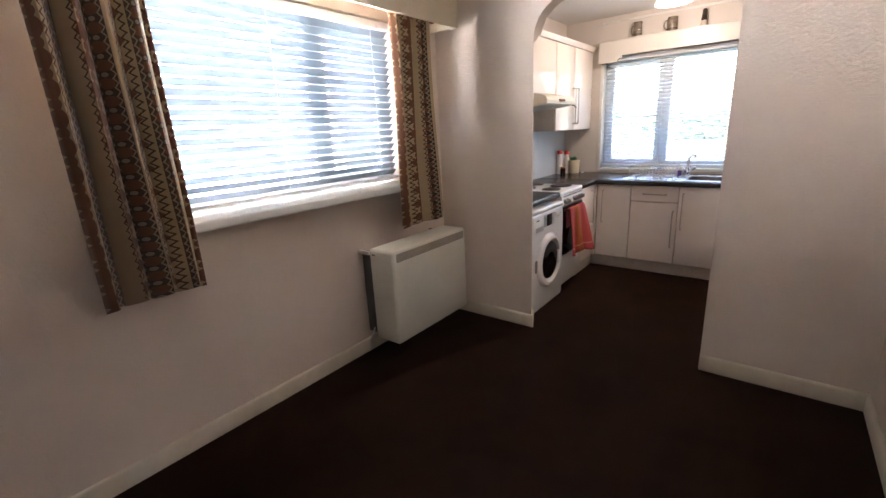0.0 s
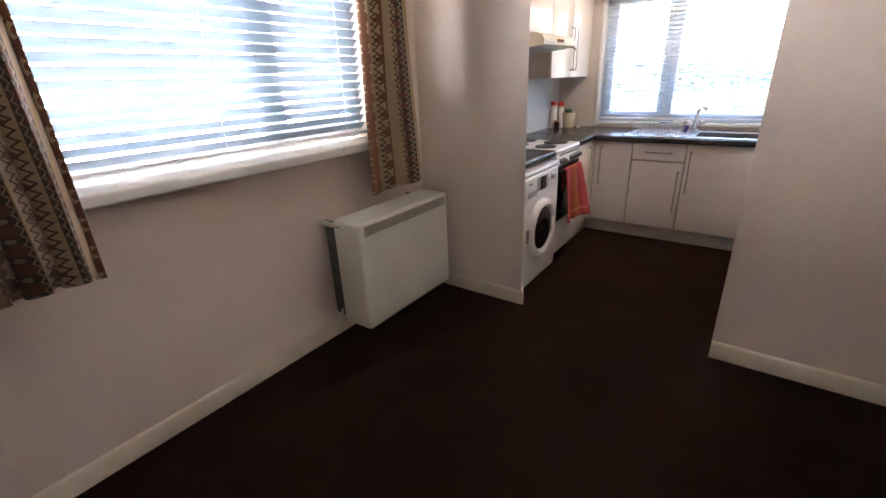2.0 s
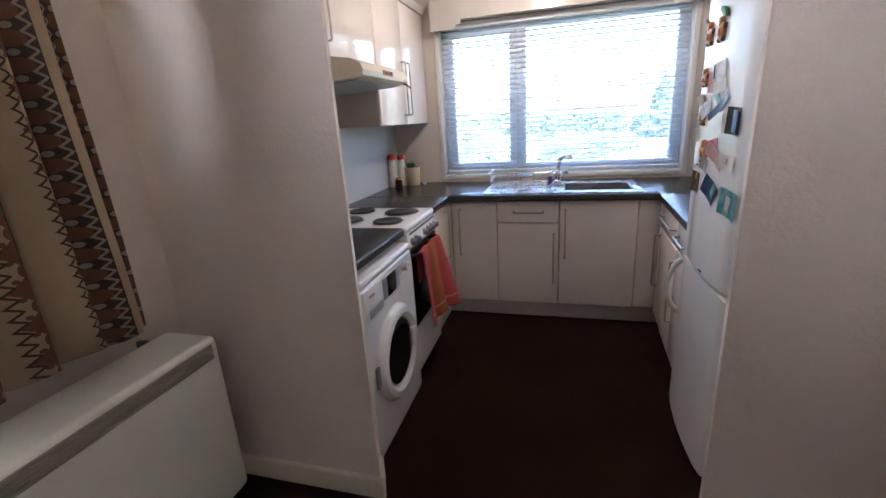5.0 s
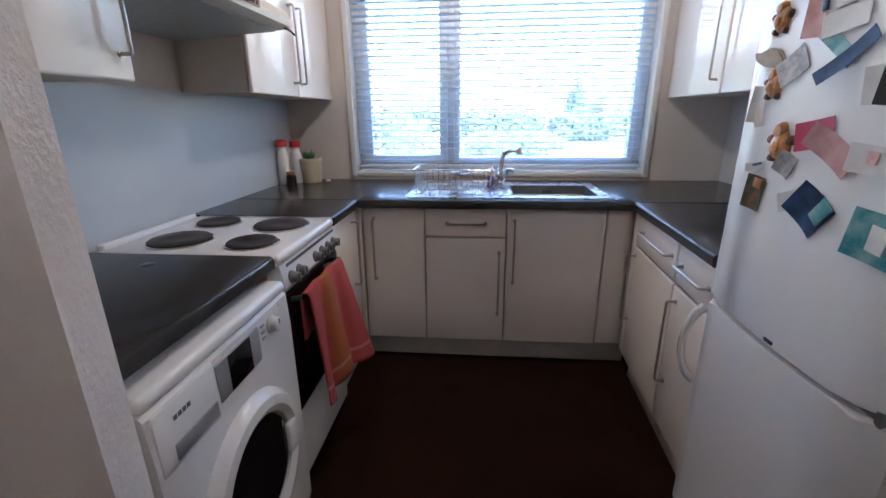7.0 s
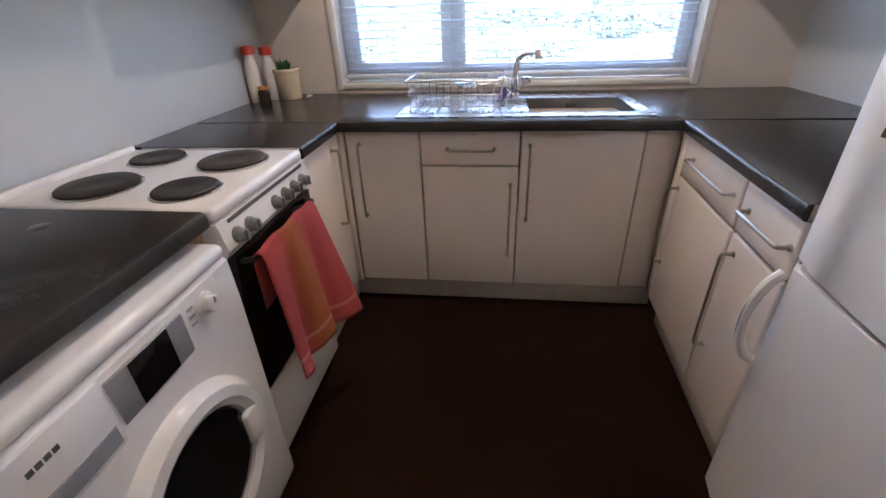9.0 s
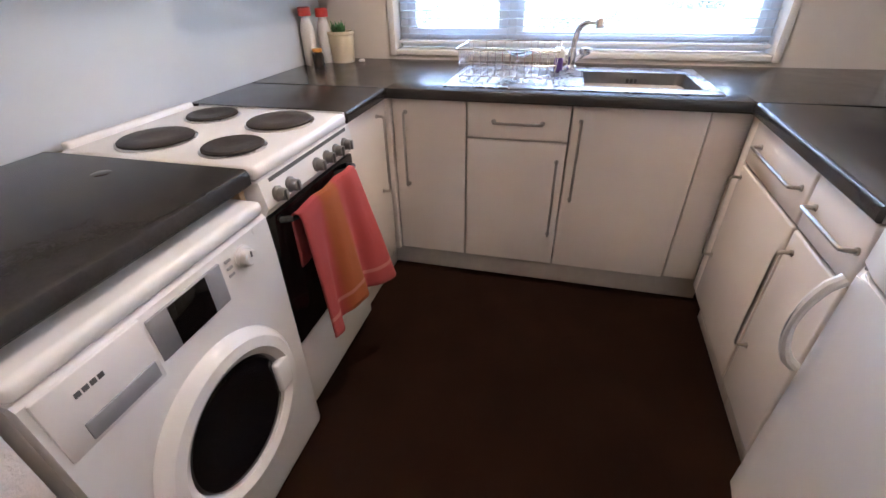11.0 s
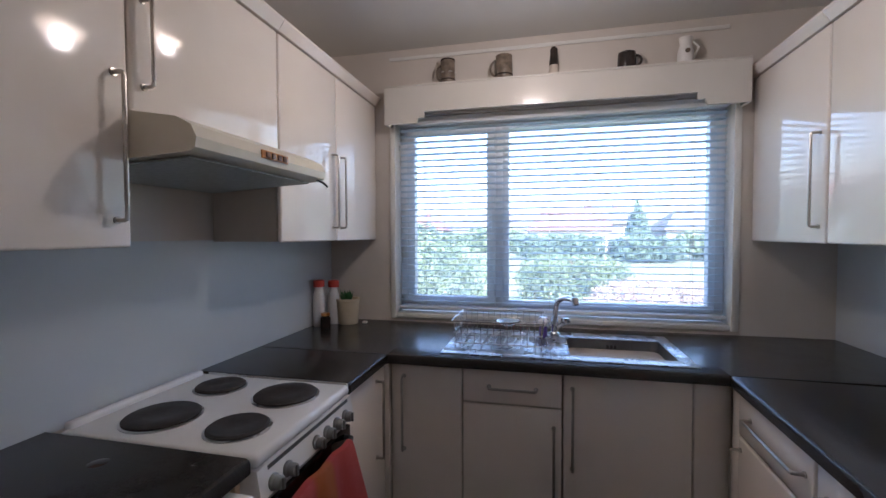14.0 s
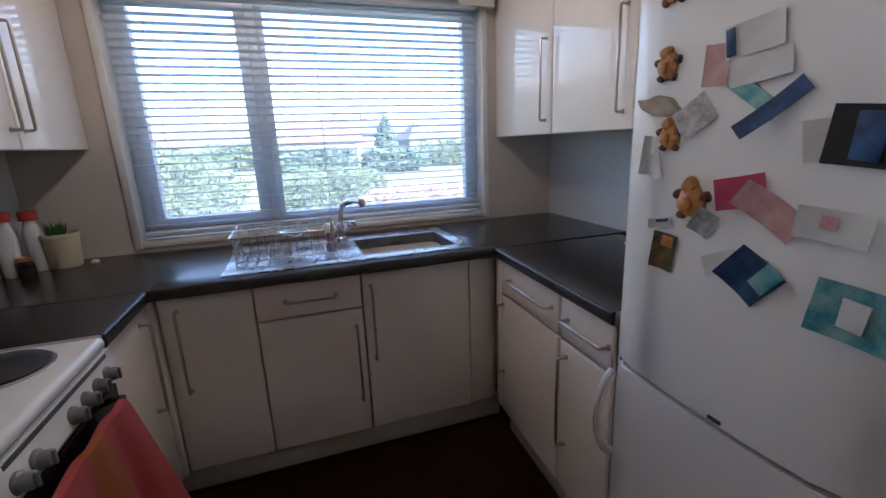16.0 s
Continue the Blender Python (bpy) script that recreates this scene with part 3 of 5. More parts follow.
heater()
solid("wall_switch_box", box((DX, 2.74, 1.52), (DX + 0.03, 2.93, 1.585), 0.006), M_CREAM, "cream plastic box screwed to the wall", "switch")


# ---- kitchen units ----
def bar_handle(parent, a, b, out, r=0.0055):
    """A bent steel bar from a to b, standing off along out."""
    a, b, o = Vector(a), Vector(b), Vector(out)
    d = (b - a).normalized()
    c = 0.008
    pts = [a, a + o * 0.75, a + o * 0.95 + d * c * 0.4, a + o + d * c * 1.3, b + o - d * c * 1.3, b + o * 0.95 - d * c * 0.4, b + o * 0.75, b]
    h = part("handle", tube(pts, r), M_NICKEL, parent, "satin steel bar handle")
    for q in (a, b):
        part("handle_foot", tube([q, q + o * 0.12], r * 1.7, 10), M_NICKEL, parent)
    return h


def front(name, lo, hi, parent, label=""):
    return part(name, box(lo, hi, 0.008, 3), M_DOOR, parent, label)


CZ0, CZ1 = 0.125, 0.862      # base fronts
LF, BF, RF = -1.888, 7.205, -0.525   # front planes: west run, north run, east run
PIV = (-0.540, 7.155, 0)     # the east run leans a little off square
SKEW = -2.2
T = 0.018

# north run
u = thing("base_cabinet", (-1.70, 7.5, 0), "white gloss corner base cabinet under the dark worktop", "kitchen cabinet", "kitchen base units")
part("body", box((-1.885, BF + T + 0.002, 0.13), (-1.5475, 7.80, 0.865), 0.002), M_CARCASS, u)
d = front("door", (-1.868, BF, CZ0), (-1.5475, BF + T, CZ1), u)
part("filler_post", box((-1.9055, 7.183, CZ0), (-1.8705, 7.222, CZ1), 0.003), M_DOOR, u)
bar_handle(d, (-1.808, BF, 0.805), (-1.808, BF, 0.478), (0, -0.032, 0))
u = thing("base_cabinet", (-1.335, 7.5, 0), "white gloss drawer and door base cabinet", "kitchen cabinet", "kitchen base units")
part("body", box((-1.543, BF + T + 0.002, 0.13), (-1.130, 7.80, 0.865), 0.002), M_CARCASS, u)
d = front("drawer_front", (-1.5425, BF, 0.713), (-1.1305, BF + T, CZ1), u)
bar_handle(d, (-1.43, BF, 0.785), (-1.235, BF, 0.785), (0, -0.032, 0))
d = front("door", (-1.5425, BF, CZ0), (-1.1305, BF + T, 0.706), u)
bar_handle(d, (-1.163, BF, 0.63), (-1.163, BF, 0.29), (0, -0.032, 0))
u = thing("base_cabinet", (-0.87, 7.5, 0), "white gloss sink base cabinet with one door", "kitchen cabinet", "kitchen base units")
part("body", box((-1.125, BF + T + 0.002, 0.13), (-0.62, 7.80, 0.865), 0.002), M_CARCASS, u)
d = front("door", (-1.1255, BF, CZ0), (-0.645, BF + T, CZ1), u)
bar_handle(d, (-1.09, BF, 0.80), (-1.09, BF, 0.47), (0, -0.032, 0))
front("filler_strip", (-0.640, BF + 0.012, CZ0), (-0.505, BF + T + 0.012, CZ1), u)
solid("plinth_board", box((-1.93, 7.255, 0.0), (-0.47, 7.273, 0.124), 0.002), M_PLINTH, "scuffed beige kickboard below the units", "plinth", "kickboards")

# west run, corner unit beside the cooker
u = thing("base_cabinet", (-2.2, 7.0, 0), "white gloss narrow base cabinet beside the cooker", "kitchen cabinet", "kitchen base units")
part("body", box((-2.47, 6.788, 0.13), (LF - T - 0.002, 7.20, 0.865), 0.002), M_CARCASS, u)
d = front("door", (LF - T, 6.79, CZ0), (LF, 7.180, CZ1), u)
bar_handle(d, (LF, 7.078, 0.815), (LF, 7.078, 0.49), (0.032, 0, 0))
solid("plinth_board", box((-1.94, 6.79, 0.0), (-1.922, 7.254, 0.124), 0.002), M_PLINTH, "scuffed beige kickboard below the units", "plinth", "kickboards")

# east run
for y0, y1, far, bar, hz, dz in ((6.646, 7.120, 7.093, (6.688, 7.018), 0.800, (0.665, 0.339)), (6.365, 6.641, 6.595, (6.385, 6.590), 0.791, (0.656, 0.324))):
    u = thing("base_cabinet", PIV, "white gloss base cabinet, drawer over door", "kitchen cabinet", "kitchen base units", turn=SKEW)
    part("body", box((RF + T + 0.002, y0, 0.13), (0.10, y1, 0.865), 0.002), M_CARCASS, u)
    d = front("drawer_front", (RF, y0 + 0.002, 0.713), (RF + T, y1 - 0.002, CZ1), u)
    bar_handle(d, (RF, bar[0], hz), (RF, bar[1], hz), (-0.032, 0, 0))
    d = front("door", (RF, y0 + 0.002, CZ0), (RF + T, y1 - 0.002, 0.706), u)
    bar_handle(d, (RF, far, dz[0]), (RF, far, dz[1]), (-0.032, 0, 0))
    part("plinth", box((RF + 0.045, y0, 0.0), (RF + 0.063, y1 + 0.003, 0.124), 0.002), M_PLINTH, u)
u = thing("corner_post", PIV, "white gloss filler post in the corner of the units", "filler post", turn=SKEW)
part("post", box((RF + 0.004, 7.124, CZ0), (RF + 0.024, 7.185, CZ1), 0.004), M_DOOR, u)

# worktops
ZT0, ZT1 = 0.868, 0.91


def rolled(a, b, z0, z1):
    """The front edge of a worktop in section: (out, z) pairs from the underside."""
    return [(a, z0), (b - 0.006, z0), (b, z0 + 0.006), (b, z1 - 0.012), (b - 0.004, z1 - 0.004), (b - 0.012, z1), (a, z1)]


sink_hole = (-1.10, -0.665, 7.285, 7.625)
w = thing("worktop", (-1.2, 7.5, ZT0), "charcoal laminate worktop with rolled edge round the sink", "worktop", "worktops")
bm = prism([(7.285 - 7.285 + y, z) for y, z in [(7.285, ZT0), (7.161, ZT0), (7.155, ZT0 + 0.006), (7.155, ZT1 - 0.012), (7.159, ZT1 - 0.004), (7.167, ZT1), (7.285, ZT1)]], -1.866, -0.540, "x")
part("front_strip", bm, M_TOP, w)
part("slab_west", box((WX + SPL + 0.001, 7.2853, ZT0), (sink_hole[0], NY - 0.001, ZT1)), M_TOP, w)
part("slab_east", box((sink_hole[1], 7.2853, ZT0), (EX - SPL - 0.001, NY - 0.001, ZT1)), M_TOP, w)
part("slab_back", box((sink_hole[0] + 0.0003, sink_hole[3], ZT0), (sink_hole[1] - 0.0003, NY - 0.001, ZT1)), M_TOP, w)
part("corner_slab", box((WX + SPL + 0.001, 7.155, ZT0), (-1.8663, 7.285, ZT1)), M_TOP, w)
part("corner_slab", box((-0.5397, 7.155, ZT0), (EX - SPL - 0.001, 7.285, ZT1)), M_TOP, w)
part("joint_strip", box((WX + 0.02, 7.153, ZT1), (-1.90, 7.157, ZT1 + 0.0012)), M_BLACK, w, "dark joint strip")
part("joint_strip", box((-0.50, 7.153, ZT1), (EX - 0.02, 7.157, ZT1 + 0.0012)), M_BLACK, w, "dark joint strip")
w = thing("worktop", (-2.2, 7.0, ZT0), "charcoal laminate worktop beside the cooker", "worktop", "worktops")
part("slab", prism(rolled(WX + SPL + 0.001, -1.866, ZT0, ZT1), 6.787, 7.1545), M_TOP, w)
part("end_strip", box((-2.45, 6.7845, ZT0 + 0.002), (-1.875, 6.7868, ZT1 - 0.002)), M_STEEL, w, "metal edge strip")
w = thing("worktop", PIV, "charcoal laminate worktop running to the fridge", "worktop", "worktops", turn=SKEW)
part("slab", prism([(-x, z) for x, z in rolled(-0.11, 0.543, ZT0, ZT1)], 6.362, 7.150), M_TOP, w)
part("end_strip", box((-0.530, 6.3585, ZT0 + 0.002), (0.08, 6.3615, ZT1 - 0.002)), M_STEEL, w, "metal edge strip")
w = thing("worktop", (-2.2, 5.95, ZT0), "charcoal laminate worktop over the washing machine", "worktop", "worktops")
part("slab", prism(rolled(WX + SPL + 0.001, -1.872, ZT0, ZT1), PY1 + 0.002, 6.262), M_TOP, w)
part("support_panel", box((-2.45, 6.243, 0), (-1.90, 6.261, ZT0 - 0.001), 0.001), M_WOOD, w, "raw board end panel")

# wall cabinets
WZ0, WZ1 = 1.40, 2.20
WLF, WRF = -2.19, -0.19
rows = [
    ("white gloss wall cabinet with one wide door", 5.67, 6.262, WZ0, [(5.672, 6.260, 6.222)]),
    ("white gloss short wall cabinet above the extractor hood", 6.264, 6.872, 1.735, [(6.268, 6.868, 6.302)]),
    ("white gloss wall cabinet with two doors", 6.874, 7.853, WZ0, [(6.876, 7.338, 7.300), (7.342, 7.851, 7.378)]),
]
for label, y0, y1, z0, doors in rows:
    u = thing("wall_cabinet", (-2.35, (y0 + y1) / 2, z0), label, "kitchen cabinet", "kitchen wall units")
    part("body", box((WX + SPL, y0, z0 + 0.004), (WLF - T - 0.002, y1, WZ1), 0.002), M_CARCASS, u)
    for a, b, hy in doors:
        d = front("door", (WLF - T, a, z0), (WLF, b, WZ1 - 0.004), u)
        bar_handle(d, (WLF, hy, z0 + 0.065), (WLF, hy, z0 + 0.41 if z0 < 1.5 else z0 + 0.28), (0.032, 0, 0))
    part("cornice", prism([(WX + SPL, WZ1 + 0.001), (WLF + 0.004, WZ1 + 0.001), (WLF + 0.03, WZ1 + 0.036), (WLF + 0.03, WZ1 + 0.044), (WX + SPL, WZ1 + 0.044)], y0, y1), M_DOOR, u)
rows = [
    ("white gloss wall cabinet beside the window", 7.274, 7.853, [(7.276, 7.851, 7.318)]),
    ("white gloss wall cabinet between window and fridge", 6.752, 7.270, [(6.754, 7.268, 6.806)]),
    ("white gloss wall cabinet reaching over the fridge", 6.20, 6.748, [(6.202, 6.746, 6.705)]),
]
for label, y0, y1, doors in rows:
    u = thing("wall_cabinet", (0.0, (y0 + y1) / 2, WZ0), label, "kitchen cabinet", "kitchen wall units")
    part("body", box((WRF + T + 0.002, y0, WZ0 - 0.006), (EX - SPL, y1, WZ1), 0.002), M_CARCASS, u)
    for a, b, hy in doors:
        d = front("door", (WRF, a, WZ0 - 0.01), (WRF + T, b, WZ1 - 0.004), u)
        bar_handle(d, (WRF, hy, WZ0 + 0.055), (WRF, hy, WZ0 + 0.41), (-0.032, 0, 0))
    part("cornice", prism([(EX - SPL, WZ1 + 0.001), (WRF - 0.004, WZ1 + 0.001), (WRF - 0.03, WZ1 + 0.036), (WRF - 0.03, WZ1 + 0.044), (EX - SPL, WZ1 + 0.044)], y0, y1), M_DOOR, u)


def hood():
    y0, y1 = 6.262, 6.874
    h = thing("extractor_hood", (-2.25, 6.57, 1.58), "yellowed white extractor hood under the short cabinet", "extractor hood")
    prof = [(WX + SPL, 1.60), (-2.02, 1.628), (-2.005, 1.636), (-2.0, 1.66), (-2.015, 1.69), (-2.06, 1.712), (WLF, 1.733), (WX + SPL, 1.733)]
    part("casing", prism(prof, y0, y1), M_CREAM, h)
    part("filter_panel", prism([(WX + 0.04, 1.592), (-2.05, 1.618), (-2.05, 1.622), (WX + 0.04, 1.598)], y0 + 0.03, y1 - 0.03), mottled("filter_mesh", (0.34, 0.36, 0.34), (0.42, 0.44, 0.42), 60, 0.5), h, "greenish grey filter mesh")
    panel = part("switch_panel", box((-2.003, 6.50, 1.652), (-1.996, 6.63, 1.676), 0.002), M_ORANGE, h, "amber switch strip")
    for k in range(4):
        part("switch", box((-1.998, 6.515 + k * 0.028, 1.656), (-1.992, 6.533 + k * 0.028, 1.672), 0.002), M_BROWN, panel)
    part("visor_clip", tube([(-2.02, y1 - 0.03, 1.630), (-2.0, y1 - 0.022, 1.622), (-1.985, y1 - 0.01, 1.606)], 0.004), M_BLACK, h)


hood()


def cooker():
    y0, y1, xf = 6.272, 6.778, -1.868
    c = thing("electric_cooker", (-2.17, 6.525, 0), "white freestanding electric cooker with four solid plates", "cooker")
    part("body", box((-2.46, y0 + 0.004, 0.03), (xf - 0.03, y1 - 0.004, 0.872), 0.006), M_ENAMEL, c)
    hob = part("hob", box((-2.47, y0, 0.873), (xf + 0.004, y1, 0.908), 0.016, 4), M_ENAMEL, c)
    part("back_rail", box((-2.475, y0 + 0.02, 0.90), (-2.445, y1 - 0.02, 0.925), 0.008, 3), M_ENAMEL, c)
    for x, y, r in ((-2.27, 6.408, 0.098), (-2.285, 6.655, 0.079), (-2.01, 6.395, 0.080), (-2.02, 6.632, 0.098)):
        plate = part("hot_plate", lathe([(r - 0.004, 0.905), (r, 0.911), (r, 0.917), (r - 0.006, 0.921), (r * 0.45, 0.920), (r * 0.28, 0.917), (0.001, 0.917)], (x, y, 0), 36), M_PLATE, hob, "dark cast iron plate")
        part("rim", lathe([(r + 0.006, 0.906), (r + 0.007, 0.911), (r + 0.001, 0.913), (r + 0.0005, 0.906)], (x, y, 0), 36), M_STEEL, plate)
    panel = part("control_panel", prism([(xf - 0.05, 0.775), (xf - 0.002, 0.775), (xf + 0.016, 0.80), (xf + 0.004, 0.872), (xf - 0.05, 0.872)], y0 + 0.001, y1 - 0.001), M_ENAMEL, c)
    part("marking_strip", prism([(xf + 0.0055, 0.858), (xf + 0.0075, 0.858), (xf + 0.006, 0.868), (xf + 0.004, 0.868)], y0 + 0.04, y1 - 0.03), M_DARKMETAL, panel, "grey printed strip")
    for k, y in enumerate((6.325, 6.385, 6.53, 6.593, 6.655, 6.717)):
        q = xf + 0.010
        knob = part("knob", lathe([(0.021, 0.0), (0.021, 0.006), (0.017, 0.010), (0.0165, 0.024), (0.014, 0.028), (0.001, 0.0285)], (q, y, 0.822), 20, "x"), M_GREY, panel, "grey knob")
        part("grip", box((q + 0.026, y - 0.004, 0.807), (q + 0.034, y + 0.004, 0.837), 0.002), M_GREY, knob)
    door = part("oven_door", box((xf - 0.026, y0 + 0.004, 0.335), (xf + 0.006, y1 - 0.004, 0.772), 0.006), M_BLACKGLASS, c, "black glass oven door")
    part("door_handle", tube([(xf + 0.004, y0 + 0.05, 0.745), (xf + 0.034, y0 + 0.06, 0.748), (xf + 0.040, y0 + 0.08, 0.748), (xf + 0.040, y1 - 0.08, 0.748), (xf + 0.034, y1 - 0.06, 0.748), (xf + 0.004, y1 - 0.05, 0.745)], 0.009), M_BLACK, door, "black bar handle")
    part("storage_drawer", box((xf - 0.026, y0 + 0.004, 0.06), (xf + 0.002, y1 - 0.004, 0.328), 0.008), M_ENAMEL, c)
    for y in (y0 + 0.05, y1 - 0.05):
        part("foot", lathe([(0.02, 0), (0.02, 0.03)], (-1.93, y, 0), 12), M_BLACK, c)
        part("foot", lathe([(0.02, 0), (0.02, 0.03)], (-2.40, y, 0), 12), M_BLACK, c)


cooker()


def towel():
    """Hung over the oven handle, in folds."""
    bm = bmesh.new()
    uv = bm.loops.layers.uv.new()
    xf, ya, yb = -1.868 + 0.04, 6.335, 6.675
    cols, rows = 40, 36
    grid = []
    for j in range(rows + 1):
        s = j / rows
        line = []
        for i in range(cols + 1):
            u = i / cols
            if s < 0.22:                     # behind the bar
                q = s / 0.22
                x, z = xf - 0.013, 0.59 + 0.155 * q
                f = 0.15
            elif s < 0.30:                   # over the bar
                a = math.pi * (1 - (s - 0.22) / 0.08)
                x, z, f = xf + 0.013 * math.cos(a), 0.750 + 0.013 * math.sin(a), 0.2
            else:
                q = (s - 0.30) / 0.70
                x, z, f = xf + 0.014 + (0.016 + 0.062 * u * u) * q, 0.748 - (0.40 + 0.012 * math.sin(u * 9)) * q, 0.2 + 0.8 * q
            fold = math.sin(u * 15 + 0.6) * 0.020 + math.sin(u * 31 + s * 3) * 0.005
            y = ya + (yb - ya) * (u + (u - 0.5) * 0.12 * f)
            line.append((bm.verts.new((x + (fold + 0.02) * f, y, z)), u * 0.4, 0.50 * (1 - s)))
        grid.append(line)
    for j in range(rows):
        for i in range(cols):
            quad = (grid[j][i], grid[j][i + 1], grid[j + 1][i + 1], grid[j + 1][i])
            face = bm.faces.new([q[0] for q in quad])
            for loop, q in zip(face.loops, quad):
                loop[uv].uv = (q[1], q[2])
    ob = solid("tea_towel", bm, M_TOWEL, "coral and orange striped towel hung over the oven handle", "towel")
    ob.data.shade_smooth()
    m = ob.modifiers.new("thickness", "SOLIDIFY")
    m.thickness, m.offset = 0.004, 1


towel()


def washer():
    y0, y1, xf, zt = 5.668, 6.240, -1.835, 0.845
    w = thing("washing_machine", (-2.12, 5.95, 0), "white front-loading washing machine with a dark round door", "washing machine")
    part("body", box((-2.44, y0, 0.015), (xf - 0.03, y1, zt - 0.03), 0.008), M_ENAMEL, w)
    part("lid", box((-2.44, y0 - 0.002, zt - 0.036), (xf - 0.002, y1 + 0.002, zt), 0.016, 4), M_ENAMEL, w)
    part("front_panel", prism([(xf - 0.031, 0.02), (xf - 0.008, 0.02), (xf, 0.05), (xf, 0.70), (xf - 0.004, 0.80), (xf - 0.012, zt - 0.037), (xf - 0.031, zt - 0.037)], y0 + 0.001, y1 - 0.001), M_ENAMEL, w)
    cy, cz = 5.955, 0.405
    door = part("door", lathe([(0.225, -0.004), (0.222, 0.012), (0.205, 0.030), (0.180, 0.034), (0.160, 0.022), (0.154, 0.0)], (xf, cy, cz), 56, "x"), M_ENAMEL, w, "white porthole door ring")
    part("door_glass", lathe([(0.158, 0.004), (0.150, 0.018), (0.120, 0.026), (0.06, 0.020), (0.001, 0.016)], (xf, cy, cz), 48, "x"), M_BLACKGLASS, door, "dark bowl glass")
    part("door_grip", box((xf + 0.014, cy + 0.128, cz - 0.050), (xf + 0.035, cy + 0.186, cz + 0.050), 0.010, 3), M_ENAMEL, door)
    part("door_hinge", box((xf - 0.001, cy - 0.245, cz - 0.05), (xf + 0.012, cy - 0.215, cz + 0.05), 0.005), M_GREY, door)
    drawer = part("detergent_drawer", box((xf - 0.012, y0 + 0.012, 0.665), (xf + 0.003, y0 + 0.195, 0.800), 0.004), M_ENAMEL, w)
    part("drawer_grip", box((xf + 0.001, y0 + 0.05, 0.675), (xf + 0.006, y0 + 0.185, 0.712), 0.003), M_SILVER, drawer)
    for k in range(4):
        part("name_bar", box((xf + 0.0005, y0 + 0.060 + 0.013 * k, 0.759), (xf + 0.0036, y0 + 0.070 + 0.013 * k, 0.769)), M_DARKMETAL, drawer)
    panel = part("display_panel", box((xf - 0.006, 5.870, 0.690), (xf + 0.002, 6.058, 0.785), 0.002), M_SILVER, w, "silver control panel")
    part("display", box((xf + 0.001, 5.915, 0.692), (xf + 0.0035, 6.012, 0.783), 0.001), M_BLACKGLASS, panel, "black display")
    knob = part("dial", lathe([(0.026, 0), (0.026, 0.006), (0.020, 0.009), (0.019, 0.024), (0.016, 0.027), (0.001, 0.027)], (xf - 0.004, 6.130, 0.757), 28, "x"), M_ENAMEL, w)
    part("dial_mark", box((xf + 0.022, 6.128, 0.760), (xf + 0.0245, 6.132, 0.774)), M_GREY, knob)
    for k in range(3):
        part("indicator", box((xf - 0.004, 6.075 + 0.0 * k, 0.735 + 0.018 * k), (xf + 0.0005, 6.092, 0.741 + 0.018 * k)), M_SILVER, w)
    part("button", lathe([(0.009, 0), (0.009, 0.006), (0.001, 0.007)], (xf - 0.008, 6.190, 0.790), 14, "x"), M_ENAMEL, w)
    for x in (-2.38, -1.90):
        for y in (y0 + 0.06, y1 - 0.06):
            part("foot", lathe([(0.022, 0), (0.022, 0.016)], (x, y, 0), 12), M_BLACK, w)


washer()


def fridge():
    x0, xf, y0, y1, split, top = 0.10, -0.592, 5.752, 6.345, 0.803, 1.86
    f = thing("fridge_freezer", (-0.25, 5.94, 0), "tall white fridge freezer covered in magnets and cards", "fridge")
    part("body", box((-0.545, y0 + 0.004, 0.04), (x0, y1 - 0.004, top), 0.008), M_ENAMEL, f)

    def bowed(z0, z1):
        k = 12
        out = [(-0.540, y0)]
        for i in range(k + 1):
            s = i / k
            y = y0 + (y1 - y0) * s
            e = min(s, 1 - s) * (y1 - y0)
            r = 0.034
            cut = r - math.sqrt(max(0.0, r * r - max(0.0, r - e) ** 2))
            out.append((xf + 0.002 - 0.022 * (1 - (2 * s - 1) ** 2) + cut, y))
        out.append((-0.540, y1))
        bm = prism(out, z0, z1, "z")
        edges = [e for e in bm.edges if abs(e.verts[0].co.z - e.verts[1].co.z) < 1e-6]
        bmesh.ops.bevel(bm, geom=edges, offset=0.010, segments=3, affect="EDGES")
        return bm

    lower = part("freezer_door", bowed(0.07, split - 0.006), M_ENAMEL, f)
    upper = part("fridge_door", bowed(split + 0.006, top), M_ENAMEL, f)
    part("door_seal", box((-0.57, y0 + 0.02, split - 0.02), (-0.544, y1 - 0.02, split + 0.02)), M_GREY, f, "grey seal in the gap")

    def grip(z0, z1, parent):
        y = y1 - 0.030
        pts = []
        for i in range(13):
            s = i / 12
            pts.append((xf - 0.004 - 0.050 * math.sin(math.pi * s) ** 0.6, y - 0.004 * math.sin(math.pi * s), z0 + (z1 - z0) * s))
        h = part("handle", tube(pts, 0.010, 10, radii=[0.0095 + 0.004 * abs(2 * i / 12 - 1) for i in range(13)]), M_ENAMEL, parent, "curved white handle")
        part("handle_inlay", tube([(p[0] - 0.009, p[1], p[2]) for p in pts[2:-2]], 0.0025, 6), M_SILVER, h)

    grip(0.520, 0.765, lower)
    part("badge", box((xf - 0.0225, 6.00, split + 0.012), (xf - 0.018, 6.028, split + 0.020), 0.001), M_BLACK, upper)
    part("foot_grille", box((-0.54, y0 + 0.02, 0.0), (-0.52, y1 - 0.02, 0.066), 0.003), M_GREY, f)


fridge()


# magnets and cards on the fridge door
def door_x(y):
    s = (y - 5.752) / (6.345 - 5.752)
    return -0.592 + 0.002 - 0.022 * (1 - (2 * s - 1) ** 2)


